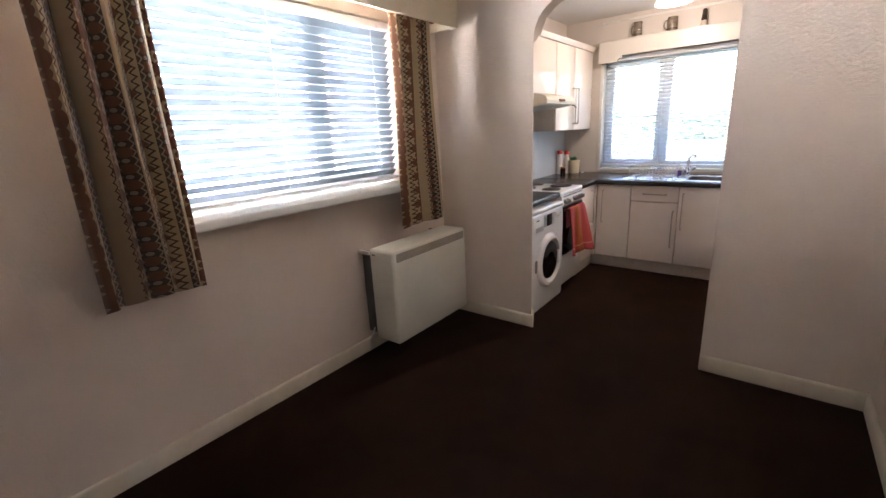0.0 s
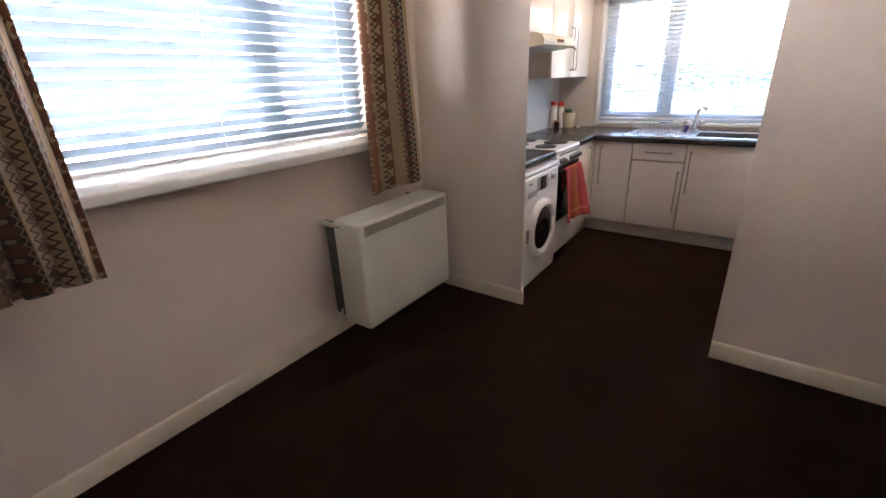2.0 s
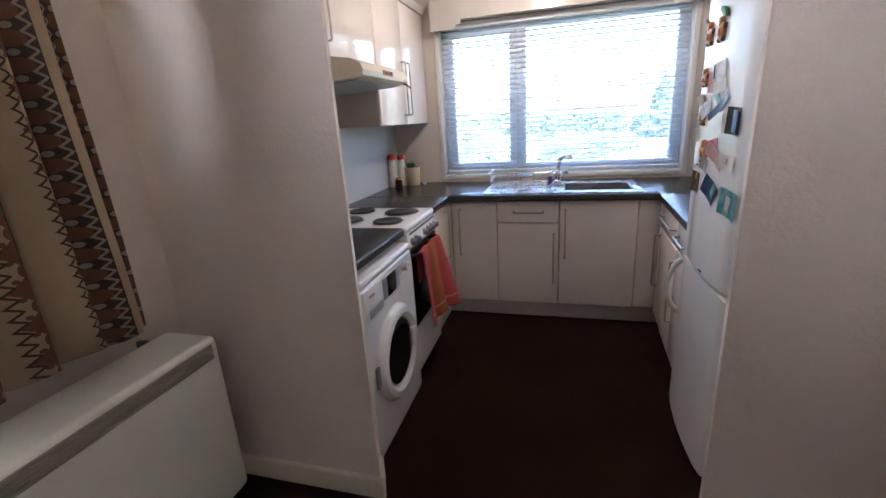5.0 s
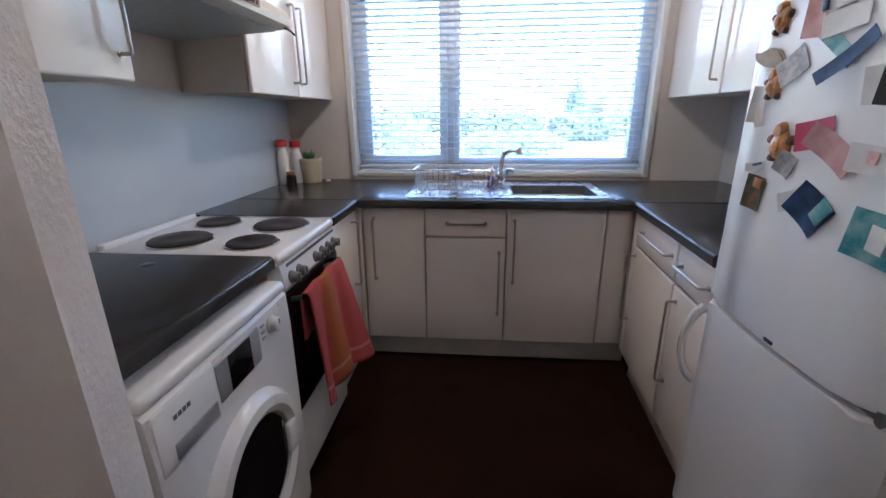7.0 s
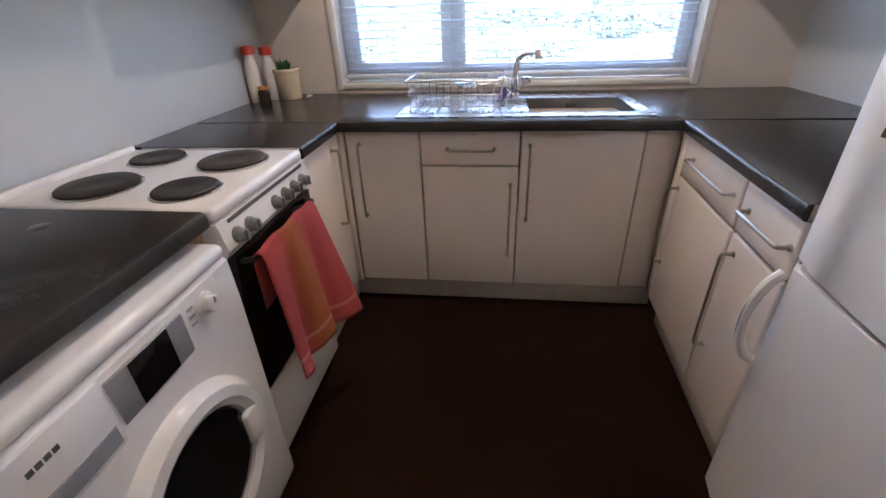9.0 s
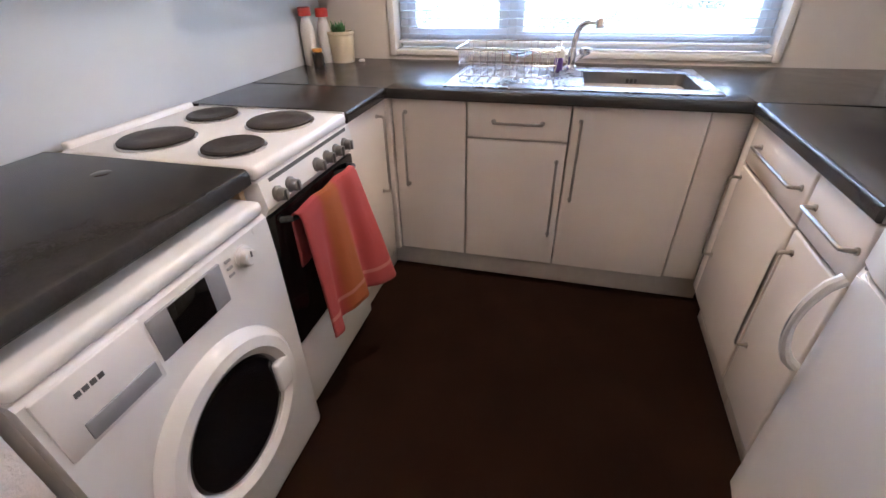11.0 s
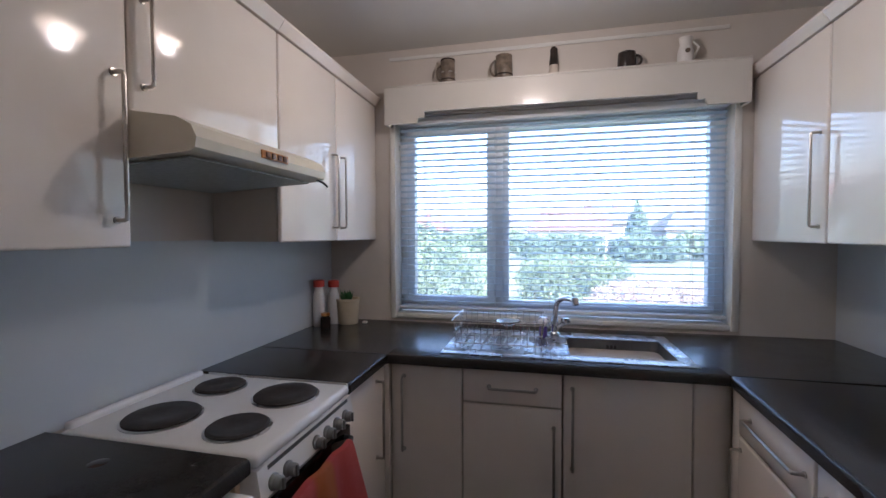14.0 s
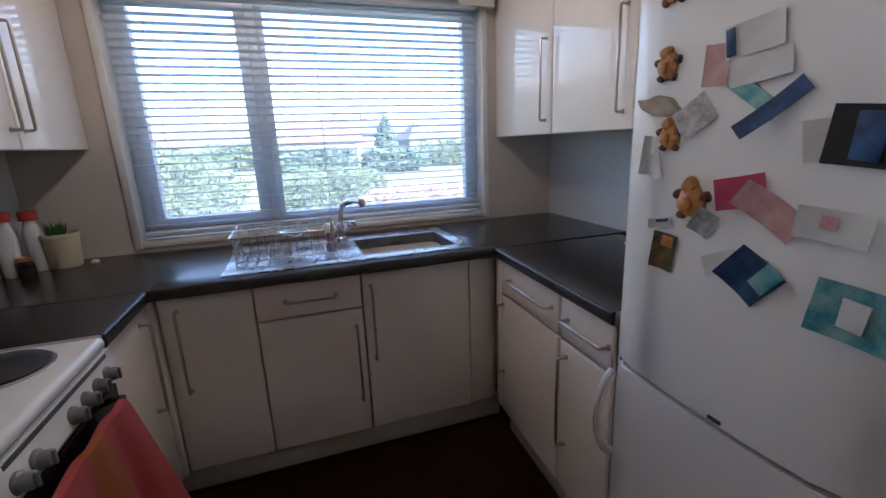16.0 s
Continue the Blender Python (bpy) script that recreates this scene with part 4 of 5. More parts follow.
def card(name, y, z, w, h, turn, mat, label, curl=0.006, patches=()):
    """A card on the door, turned in its plane, lifting a little at one end."""
    w, h = w * 0.82, h * 0.82
    t = thing(name, (door_x(y) - 0.003, y, z), label, name.replace("_", " "), "cards and magnets on the fridge")
    bm = bmesh.new()
    a = radians(turn)
    grid = []
    for i in range(7):
        s = i / 6 - 0.5
        row = []
        for q in (-0.5, 0.5):
            py, pz = s * w, q * h
            yy, zz = y + py * math.cos(a) - pz * math.sin(a), z + py * math.sin(a) + pz * math.cos(a)
            row.append([bm.verts.new((min(door_x(yy), door_x(y)) - 0.003 - curl * (s + 0.5) ** 2 * 2 - o, yy, zz)) for o in (0, 0.0012)])
        grid.append(row)
    for g, k in zip(grid, grid[1:]):
        bm.faces.new((g[0][0], g[1][0], k[1][0], k[0][0]))
        bm.faces.new((g[0][1], k[0][1], k[1][1], g[1][1]))
        bm.faces.new((g[0][0], k[0][0], k[0][1], g[0][1]))
        bm.faces.new((g[1][0], g[1][1], k[1][1], k[1][0]))
    for g in (grid[0], grid[-1]):
        bm.faces.new((g[0][0], g[0][1], g[1][1], g[1][0]))
    base = part("card", bm, mat, t)
    for py, pz, pw, ph, pm in patches:
        b = box((-0.0022, -pw / 2, -ph / 2), (0.0, pw / 2, ph / 2), 0.0005)
        off = Matrix.Translation((door_x(y) - 0.0045 - curl * (py + 0.5) ** 2 * 2, y + py * w * math.cos(a) - pz * h * math.sin(a), z + py * w * math.sin(a) + pz * h * math.cos(a))) @ Matrix.Rotation(a, 4, "X")
        bmesh.ops.transform(b, matrix=off, verts=b.verts)
        part("print", b, pm, base)
    return t


def animal_magnet(y, z, size, seed, label):
    """A round carved creature: body disc, head, feet, as plain shapes."""
    rnd = random.Random(seed)
    x = door_x(y)
    size *= 0.85
    t = thing("fridge_magnet", (x, y, z), label, "magnet", "cards and magnets on the fridge")

    def lump(dy, dz, r, depth):
        return lathe([(r, -0.001), (r * 0.96, -depth * 0.5), (r * 0.7, -depth * 0.9), (0.001, -depth)], (x, y + dy, z + dz), 16, "x", wave=lambda a, h: 0.07 * math.sin(3 * a + seed))

    part("body", lump(0, 0, size, 0.014), M_ORANGE, t)
    part("head", lump(0.004, size * 0.95, size * 0.55, 0.016), M_ORANGE, t)
    for s in (-1, 1):
        part("paw", lump(s * size * 0.95, size * 0.35, size * 0.34, 0.012), M_BROWN, t)
        part("paw", lump(s * size * 0.6, -size * 0.85, size * 0.3, 0.012), M_BROWN, t)
    part("belly_mark", lump(0.002, -size * 0.1, size * 0.5, 0.019), M_ORANGE, t)


def bird_magnet(y, z, size, turn, mat, label):
    x = door_x(y)
    t = thing("fridge_magnet", (x, y, z), label, "magnet", "cards and magnets on the fridge")
    pts = [(-1, -0.2), (-0.5, 0.25), (0.1, 0.35), (0.6, 0.12), (1.0, 0.2), (0.75, -0.12), (0.2, -0.3), (-0.4, -0.35)]
    a = radians(turn)
    bm = prism([(y + size * (p * math.cos(a) - q * math.sin(a)), z + size * (p * math.sin(a) + q * math.cos(a))) for p, q in pts], x - 0.012, x - 0.0005, "x")
    bmesh.ops.bevel(bm, geom=list(bm.edges), offset=0.003, segments=2, affect="EDGES")
    part("body", bm, mat, t)


animal_magnet(6.200, 1.500, 0.030, 1, "amber and brown carved animal magnet on the fridge")
animal_magnet(6.180, 1.364, 0.030, 2, "amber and brown carved animal magnet beneath a felt bird")
animal_magnet(6.113, 1.240, 0.038, 3, "large amber carved animal magnet on the fridge")
animal_magnet(6.198, 1.645, 0.036, 5, "amber carved animal magnet high on the fridge")
animal_magnet(6.058, 1.640, 0.036, 6, "amber carved animal magnet with a green leaf")
bird_magnet(6.214, 1.426, 0.062, 5, M_TAUPE, "taupe felt bird shaped magnet")
bird_magnet(6.235, 1.675, 0.050, 40, M_TAUPE, "taupe felt leaf shaped magnet")
bird_magnet(6.040, 1.695, 0.040, 20, M_LEAF, "green leaf shaped magnet")
card("note_card", 6.121, 1.400, 0.085, 0.070, -35, M_GREYCARD, "small grey printed note card")
card("ribbon_tag", 6.235, 1.326, 0.024, 0.10, 8, M_PAPER, "white paper tag hanging from a magnet")
card("ribbon_tag", 6.209, 1.304, 0.020, 0.07, -20, M_PAPER, "short white paper tag beside a longer one")
card("postcard", 6.083, 1.482, 0.048, 0.085, 3, M_PINK, "narrow pink card on the fridge")
card("postcard", 6.022, 1.517, 0.105, 0.065, -8, M_PAPER, "white postcard with a blue corner", patches=((0.4, 0, 0.015, 0.045, M_NAVY),))
card("postcard", 6.008, 1.466, 0.115, 0.050, -8, M_PAPER, "white printed card under a postcard", 0.004)
card("postcard", 6.012, 1.424, 0.120, 0.034, 38, M_TEAL, "narrow blue and green card, crossed by another", 0.003)
card("postcard", 5.978, 1.402, 0.135, 0.034, -40, M_NAVY, "narrow navy card, crossed over another", 0.012)
card("postcard", 6.014, 1.267, 0.100, 0.068, -12, M_MAGENTA, "magenta card stuck at a tilt")
card("postcard", 5.960, 1.242, 0.125, 0.062, 36, M_PINK, "pale pink card overlapping a magenta one", 0.012)
card("postcard", 5.875, 1.230, 0.110, 0.060, 6, M_PAPER, "cream card with faded print", patches=((0.1, 0.1, 0.03, 0.02, M_PINK),))
card("photo_card", 6.168, 1.128, 0.062, 0.098, 8, M_GREENCARD, "small green photo card", patches=((0.0, 0.3, 0.04, 0.022, M_ORANGE),))
card("note_card", 6.183, 1.188, 0.062, 0.024, -14, M_PAPER, "white slip with a dark stripe", patches=((0.0, 0.2, 0.044, 0.006, M_NAVY),))
card("note_card", 6.078, 1.204, 0.050, 0.060, 28, M_GREYCARD, "small blue-grey folded slip")
card("photo_card", 5.980, 1.127, 0.098, 0.098, 40, M_NAVY, "deep blue photo card hung askew", 0.010, patches=((-0.2, 0.2, 0.04, 0.05, M_TEAL),))
card("note_card", 6.033, 1.136, 0.075, 0.050, -24, M_PAPER, "folded white slip over a blue card")
card("photo_card", 5.834, 1.106, 0.120, 0.105, 8, M_TEAL, "turquoise photo card with a pale middle", patches=((0.1, 0.0, 0.055, 0.045, M_PAPER), (0.0, -0.05, 0.024, 0.018, M_BLACK)))
card("photo_card", 5.862, 1.357, 0.085, 0.100, 6, M_BLACK, "dark framed photo card", patches=((0.0, 0.0, 0.055, 0.065, M_NAVY),))
card("postcard", 5.905, 1.352, 0.050, 0.075, -8, M_PAPER, "cream card behind a dark photo")


# ---- sink, tap and things by the window ----
def sink():
    s = thing("kitchen_sink", (-1.13, 7.47, ZT1), "stainless steel inset sink with ribbed drainer", "sink")
    x0, x1, y0, y1 = -1.645, -0.615, 7.215, 7.735
    bx0, bx1, by0, by1 = -1.095, -0.67, 7.29, 7.62
    z = ZT1 + 0.004
    part("rim", box((bx1, y0 + 0.04, ZT1 + 0.0005), (x1, y1, z), 0.0015), M_STEEL, s)
    part("rim", box((x0, y0, ZT1 + 0.0005), (x1, by0, z + 0.0012), 0.0015), M_STEEL, s)
    part("rim", box((x0, by1, ZT1 + 0.0005), (bx1, y1, z), 0.0015), M_STEEL, s)
    part("drainer", box((x0, by0, ZT1 + 0.0005), (bx0, by1, z - 0.001), 0.001), M_STEEL, s)
    for k in range(9):
        x = x0 + 0.07 + k * 0.048
        part("drainer_rib", tube([(x, by0 + 0.02, z - 0.001), (x, by0 + 0.05, z + 0.003), (x, by1 - 0.05, z + 0.004), (x, by1 - 0.02, z - 0.001)], 0.005, 6), M_STEEL, s)
    bm = bmesh.new()

    def ring(inset, depth, r):
        out = []
        for cx, cy, a0 in ((bx1, by1, 0), (bx0, by1, 90), (bx0, by0, 180), (bx1, by0, 270)):
            sx, sy = (-1 if cx == bx1 else 1), (-1 if cy == by1 else 1)
            mx_, my_ = cx + sx * (inset + r), cy + sy * (inset + r)
            for k in range(5):
                a = radians(a0 + 22.5 * k)
                out.append(bm.verts.new((mx_ + r * math.cos(a), my_ + r * math.sin(a), depth)))
        return out

    rings = [ring(-0.006, z + 0.0005, 0.02), ring(0.0, z - 0.003, 0.035), ring(0.012, z - 0.12, 0.05), ring(0.03, z - 0.155, 0.06), ring(0.12, z - 0.16, 0.04)]
    for a, b in zip(rings, rings[1:]):
        for k in range(20):
            bm.faces.new((a[k], a[(k + 1) % 20], b[(k + 1) % 20], b[k]))
    bm.faces.new(rings[-1])
    bowl = part("bowl", bm, M_SHADED_BOWL, s)
    part("waste", lathe([(0.035, 0), (0.035, 0.003), (0.02, 0.002), (0.001, 0.001)], (-0.88, 7.455, z - 0.159), 20), M_CHROME, bowl)
    for k in range(3):
        part("overflow_slot", box((-0.905 + k * 0.017, by1 - 0.0115, z - 0.045), (-0.893 + k * 0.017, by1 - 0.006, z - 0.026), 0.001), M_BLACK, bowl)


sink()


def tap():
    x, y, z = -1.15, 7.66, ZT1 + 0.004
    t = thing("mixer_tap", (x, y, z), "chrome mixer tap with a swan neck and two handles", "tap")
    part("base", lathe([(0.028, 0), (0.028, 0.012), (0.021, 0.02), (0.021, 0.075), (0.016, 0.09), (0.001, 0.092)], (x, y, z), 24), M_CHROME, t)
    pts = [(x + 0.002, y, z + 0.08), (x + 0.006, y - 0.004, z + 0.13)]
    for k in range(9):
        a = math.pi / 2 * k / 8
        pts.append((x + 0.008 + 0.062 * (1 - math.cos(a)), y - 0.006 - 0.16 * (1 - math.cos(a)), z + 0.135 + 0.075 * math.sin(a)))
    pts.append((x + 0.088, y - 0.205, z + 0.210))
    part("spout", tube(pts, 0.0135, 12), M_CHROME, t)
    part("nozzle", tube([(x + 0.086, y - 0.200, z + 0.216), (x + 0.091, y - 0.210, z + 0.190)], 0.016, 12), M_CHROME, t)
    for s in (-1, 1):
        h = part("valve", tube([(x + s * 0.012, y, z + 0.035), (x + s * 0.05, y - 0.012, z + 0.068)], 0.012, 12), M_CHROME, t)
        part("tap_handle", lathe([(0.012, 0), (0.021, 0.006), (0.023, 0.02), (0.018, 0.03), (0.001, 0.032)], (x + s * 0.055, y - 0.014, z + 0.062), 14, wave=lambda a, hh: 0.10 * math.cos(4 * a)), M_CHROME, h)


tap()


def dish_rack():
    x0, x1, y0, y1, z0, z1 = -1.60, -1.215, 7.33, 7.62, ZT1 + 0.016, ZT1 + 0.125
    d = thing("dish_rack", ((x0 + x1) / 2, (y0 + y1) / 2, z0), "white wire dish rack standing on the drainer", "dish rack")
    for nm, z, g, r in (("top_wire", z1, 0.014, 0.0032), ("base_wire", z0 + 0.006, 0.0, 0.0032), ("middle_wire", (z0 + z1) / 2, 0.007, 0.002)):
        part(nm, tube([(x0 - g, y0 - g, z), (x1 + g, y0 - g, z), (x1 + g, y1 + g, z), (x0 - g, y1 + g, z), (x0 - g, y0 - g, z)], r, 6), M_CHROME, d)
    k = 13
    for i in range(k + 1):
        x = x0 + (x1 - x0) * i / k
        part("wire", tube([(x, y0 - 0.014, z1), (x, y0, z0 + 0.006), (x, y1, z0 + 0.006), (x, y1 + 0.014, z1)], 0.0016, 5), M_CHROME, d)
    for i in range(1, 8):
        y = y0 + (y1 - y0) * i / 8
        for xa, g in ((x0, -0.014), (x1, 0.014)):
            part("end_wire", tube([(xa, y, z0 + 0.006), (xa + g, y, z1)], 0.0016, 5), M_CHROME, d)
    for i in range(4):
        for j in range(2):
            x, y = x0 + 0.06 + i * 0.08, y0 + 0.09 + j * 0.1
            part("plate_prong", tube([(x - 0.02, y, z0 + 0.006), (x, y, z0 + 0.055), (x + 0.02, y, z0 + 0.006)], 0.0016, 5), M_CHROME, d)
    for x, y in ((x0, y0), (x1, y0), (x0, y1), (x1, y1)):
        part("foot", tube([(x, y, z0 + 0.006), (x, y, ZT1 + 0.003)], 0.004, 6), M_CHROME, d)
    b = thing("glass_dish", (-1.37, 7.5, z0 + 0.05), "small clear glass dish lying in the rack", "dish")
    part("dish", lathe([(0.03, 0.0), (0.062, 0.022), (0.066, 0.024), (0.03, 0.004)], (-1.37, 7.5, z0 + 0.062), 24), M_CLEAR, b)


dish_rack()


def bottle(name, at, r, h, body, cap, label, cap_h=0.035, neck=0.45):
    x, y, z = at
    b = thing(name, at, label, "bottle", "bottles on the worktop")
    part("body", lathe([(r * 0.9, 0), (r, 0.006), (r, h * 0.72), (r * 0.8, h * 0.86), (r * neck, h * 0.95), (r * neck, h)], at, 20), body, b)
    part("cap", lathe([(r * neck * 1.5, h), (r * neck * 1.5, h + cap_h), (r * neck * 1.2, h + cap_h + 0.004), (0.001, h + cap_h + 0.005)], at, 18), cap, b)
    return b


bottle("sauce_bottle", (-2.452, 7.625, ZT1), 0.034, 0.225, M_WHITEPL, M_RED, "white squeeze bottle with a red cap", neck=0.62)
bottle("sauce_bottle", (-2.405, 7.710, ZT1), 0.034, 0.215, M_WHITEPL, M_RED, "white squeeze bottle with a red cap", neck=0.62)
j = thing("spice_jar", (-2.40, 7.600, ZT1), "small dark brown jar beside the bottles", "jar")
part("jar", lathe([(0.026, 0), (0.028, 0.004), (0.028, 0.055), (0.022, 0.062), (0.022, 0.066)], (-2.40, 7.600, ZT1), 18), M_DARKPOT, j)
part("lid", lathe([(0.025, 0.066), (0.025, 0.08), (0.001, 0.082)], (-2.40, 7.600, ZT1), 18), M_ORANGE, j)


def pot():
    at = (-2.325, 7.735, ZT1)
    p = thing("plant_pot", at, "cream ceramic pot holding a small green plant", "plant pot")
    part("pot", lathe([(0.055, 0), (0.058, 0.004), (0.066, 0.13), (0.070, 0.134), (0.070, 0.148), (0.062, 0.148), (0.058, 0.12), (0.001, 0.118)], at, 28), M_POT, p)
    rnd = random.Random(8)
    for k in range(26):
        a, q = rnd.uniform(0, 6.28), rnd.uniform(0.2, 1)
        bm = bmesh.new()
        base = Vector(at) + Vector((-0.01 + 0.03 * q * math.cos(a), 0.03 * q * math.sin(a), 0.118))
        tip = base + Vector((0.025 * math.cos(a) * q, 0.025 * math.sin(a) * q, rnd.uniform(0.04, 0.085)))
        side = Vector((-math.sin(a), math.cos(a), 0)) * 0.011
        mid = (base + tip) / 2 + Vector((0, 0, 0.008))
        v = [bm.verts.new(c) for c in (base, mid + side, tip, mid - side)]
        w = [bm.verts.new(c + Vector((0.001 * math.cos(a), 0.001 * math.sin(a), 0.0015))) for c in (base, mid + side, tip, mid - side)]
        bm.faces.new(v)
        bm.faces.new(w[::-1])
        for i in range(4):
            bm.faces.new((v[i], v[(i + 1) % 4], w[(i + 1) % 4], w[i]))
        part("leaf", bm, M_LEAF, p)


pot()
solid("pebble", lathe([(0.014, 0), (0.018, 0.006), (0.012, 0.014), (0.001, 0.016)], (-2.225, 7.745, ZT1), 12), M_PAPER, "small pale pebble beside the plant pot", "pebble")
b = thing("washing_up_bottle", (-1.205, 7.60, ZT1), "squat white-topped purple washing-up bottle by the tap", "bottle", "bottles on the worktop")
part("body", lathe([(0.019, 0), (0.02, 0.004), (0.02, 0.05), (0.016, 0.058)], (-1.205, 7.60, ZT1 + 0.004), 16), M_PURPLE, b)
part("cap", lathe([(0.023, 0.058), (0.025, 0.064), (0.024, 0.082), (0.012, 0.095), (0.001, 0.096)], (-1.205, 7.60, ZT1 + 0.004), 16), M_WHITEPL, b)
bottle("sauce_bottle", (0.06, 6.66, ZT1), 0.030, 0.16, M_RED, M_BLACK, "dark red bottle beside the fridge")
solid("chopping_board", box((-0.02, 6.62, ZT1 + 0.001), (0.16, 6.95, ZT1 + 0.012), 0.005, 3), M_CLEARISH, "frosted glass chopping board lying on the worktop", "chopping board")
s = thing("wall_socket", (EX - SPL, 6.70, 1.12), "white double socket on the splashback", "socket", "sockets")
part("plate", box((EX - SPL - 0.010, 6.63, 1.08), (EX - SPL, 6.776, 1.166), 0.004), M_WHITEPL, s)
for y in (6.66, 6.73):
    part("switch", box((EX - SPL - 0.014, y, 1.14), (EX - SPL - 0.010, y + 0.012, 1.158), 0.001), M_WHITEPL, s)

# socket, cables and plug above the near worktop
s = thing("wall_socket", (WX + SPL, 5.84, 1.20), "cream double socket box on a grey wall plate", "socket", "sockets")
part("box", box((WX + SPL, 5.78, 1.155), (WX + SPL + 0.04, 5.925, 1.245), 0.006), M_CREAM, s)
part("wall_plate", box((WX + SPL, 5.70, 1.0), (WX + SPL + 0.003, 5.935, 1.375), 0.001), M_CARCASS, s, "bare beige wall patch")
part("screw", lathe([(0.004, 0), (0.003, 0.002), (0.001, 0.0022)], (WX + SPL + 0.04, 5.905, 1.20), 8, "x"), M_BROWN, s)
part("screw", lathe([(0.004, 0), (0.003, 0.002), (0.001, 0.0022)], (WX + SPL + 0.04, 5.83, 1.20), 8, "x"), M_BROWN, s)
c = thing("extension_cable", (WX + 0.06, 5.93, ZT1), "coiled white cable with a plug lying on the worktop", "cable")
rnd = random.Random(5)
pts = [(WX + 0.03, 5.90, 1.385), (WX + 0.028, 5.885, 1.33), (WX + 0.03, 5.92, 1.25), (WX + 0.045, 5.95, 1.15), (WX + 0.05, 5.955, 1.05), (WX + 0.05, 5.96, 0.96)]
part("flex", tube(pts, 0.004, 6), M_CABLE, c)
for k in range(5):
    cy, cz, ry, rz = 5.945 + rnd.uniform(-0.012, 0.012), 1.07 + rnd.uniform(-0.03, 0.03), 0.026 + rnd.uniform(0, 0.018), 0.075 + rnd.uniform(0, 0.035)
    tip = rnd.uniform(-0.35, 0.35)
    loop = []
    for i in range(25):
        a = 2 * math.pi * i / 24
        yy, zz = ry * math.cos(a), rz * math.sin(a)
        loop.append((WX + 0.030 + 0.008 * k + 0.004 * math.sin(2 * a), cy + yy * math.cos(tip) - zz * math.sin(tip), cz + yy * math.sin(tip) + zz * math.cos(tip)))
    part("coil", tube(loop, 0.0038, 6), M_CABLE, c)
plug = part("plug", box((WX + 0.045, 5.925, ZT1 + 0.001), (WX + 0.105, 5.985, ZT1 + 0.032), 0.008, 3), M_WHITEPL, c)
part("plug_back", box((WX + 0.055, 5.94, ZT1 + 0.032), (WX + 0.075, 5.975, ZT1 + 0.085), 0.006), M_WHITEPL, plug)
for y in (5.945, 5.962):
    part("pin", box((WX + 0.083, y, ZT1 + 0.032), (WX + 0.089, y + 0.006, ZT1 + 0.052), 0.001), M_BROWN, plug)
solid("worktop_knot", lathe([(0.022, 0), (0.018, 0.0015), (0.001, 0.002)], (-2.20, 6.17, ZT1), 16), M_DARKPOT, "dark round scorch mark on the near worktop", "mark")


# ---- kitchen pelmet and the things on it ----
PL, PR, PZ0, PZ1, PF = -2.10, -0.235, 2.062, 2.268, 7.765
p = thing("window_pelmet", ((PL + PR) / 2, NY - 0.05, PZ0), "white painted box pelmet with stepped ends over the window", "pelmet")
ol = [(PL, PZ0), (PL + 0.19, PZ0), (PL + 0.20, PZ0 + 0.03), (PL + 0.235, PZ0 + 0.03), (PL + 0.235, PZ0 + 0.062), (PR - 0.235, PZ0 + 0.062), (PR - 0.235, PZ0 + 0.03), (PR - 0.20, PZ0 + 0.03), (PR - 0.19, PZ0), (PR, PZ0), (PR, PZ1), (PL, PZ1)]
part("front_board", prism(ol, PF, PF + 0.016), M_PELMET, p)
part("end_board", box((PL, PF + 0.0163, PZ0), (PL + 0.016, NY - 0.001, PZ1), 0.001), M_PELMET, p)
part("end_board", box((PR - 0.016, PF + 0.0163, PZ0), (PR, NY - 0.001, PZ1), 0.001), M_PELMET, p)
part("top_board", box((PL, PF - 0.003, PZ1 + 0.0003), (PR, NY - 0.001, PZ1 + 0.012), 0.002), M_PELMET, p)
ST = PZ1 + 0.012


def tankard(x, r, h, body, label, tilt=1, lid=None, name="beer_mug"):
    at = (x, NY - 0.052, ST)
    t = thing(name, at, label, "mug", "mugs on the pelmet")
    part("body", lathe([(r * 0.95, 0), (r, 0.006), (r * 0.98, h * 0.5), (r * 0.94, h), (r * 0.84, h), (r * 0.84, h * 0.1), (0.001, h * 0.09)], at, 26), body, t)
    pts = [(x + tilt * (r * 0.9 + 0.62 * r * math.sin(a)), at[1] - 0.002, ST + h * 0.5 + h * 0.33 * math.cos(a)) for a in (math.pi * k / 10 for k in range(11))]
    part("handle", tube(pts, 0.0065, 8), body, t)
    part("band", lathe([(r * 1.03, h * 0.12), (r * 1.03, h * 0.18), (r * 0.99, h * 0.19), (r * 0.99, h * 0.11)], at, 26), M_DARKPOT, t, "dark glazed band")
    if lid:
        part("rim", lathe([(r * 0.97, h), (r * 1.0, h + 0.003), (r * 0.97, h + 0.008), (r * 0.84, h + 0.006)], at, 26), lid, t)
    return t


t = tankard(-1.735, 0.042, 0.125, M_STONEWARE, "stoneware tankard with a dark rim", -1, M_DARKPOT)
for k in range(6):
    a = 2 * math.pi * k / 6
    part("relief", lathe([(0.011, 0), (0.008, 0.006), (0.001, 0.007)], (-1.735 + 0.0405 * math.cos(a), NY - 0.052 + 0.0405 * math.sin(a), ST + 0.055), 8), M_PAPER, t)
tankard(-1.42, 0.048, 0.125, M_STONEWARE, "brown stoneware beer mug with a large handle", -1)
tankard(-0.79, 0.046, 0.080, M_DARKPOT, "small dark glazed cup", 1)
g = thing("pepper_mill", (-1.155, NY - 0.052, ST), "dark topped wooden pepper mill", "pepper mill")
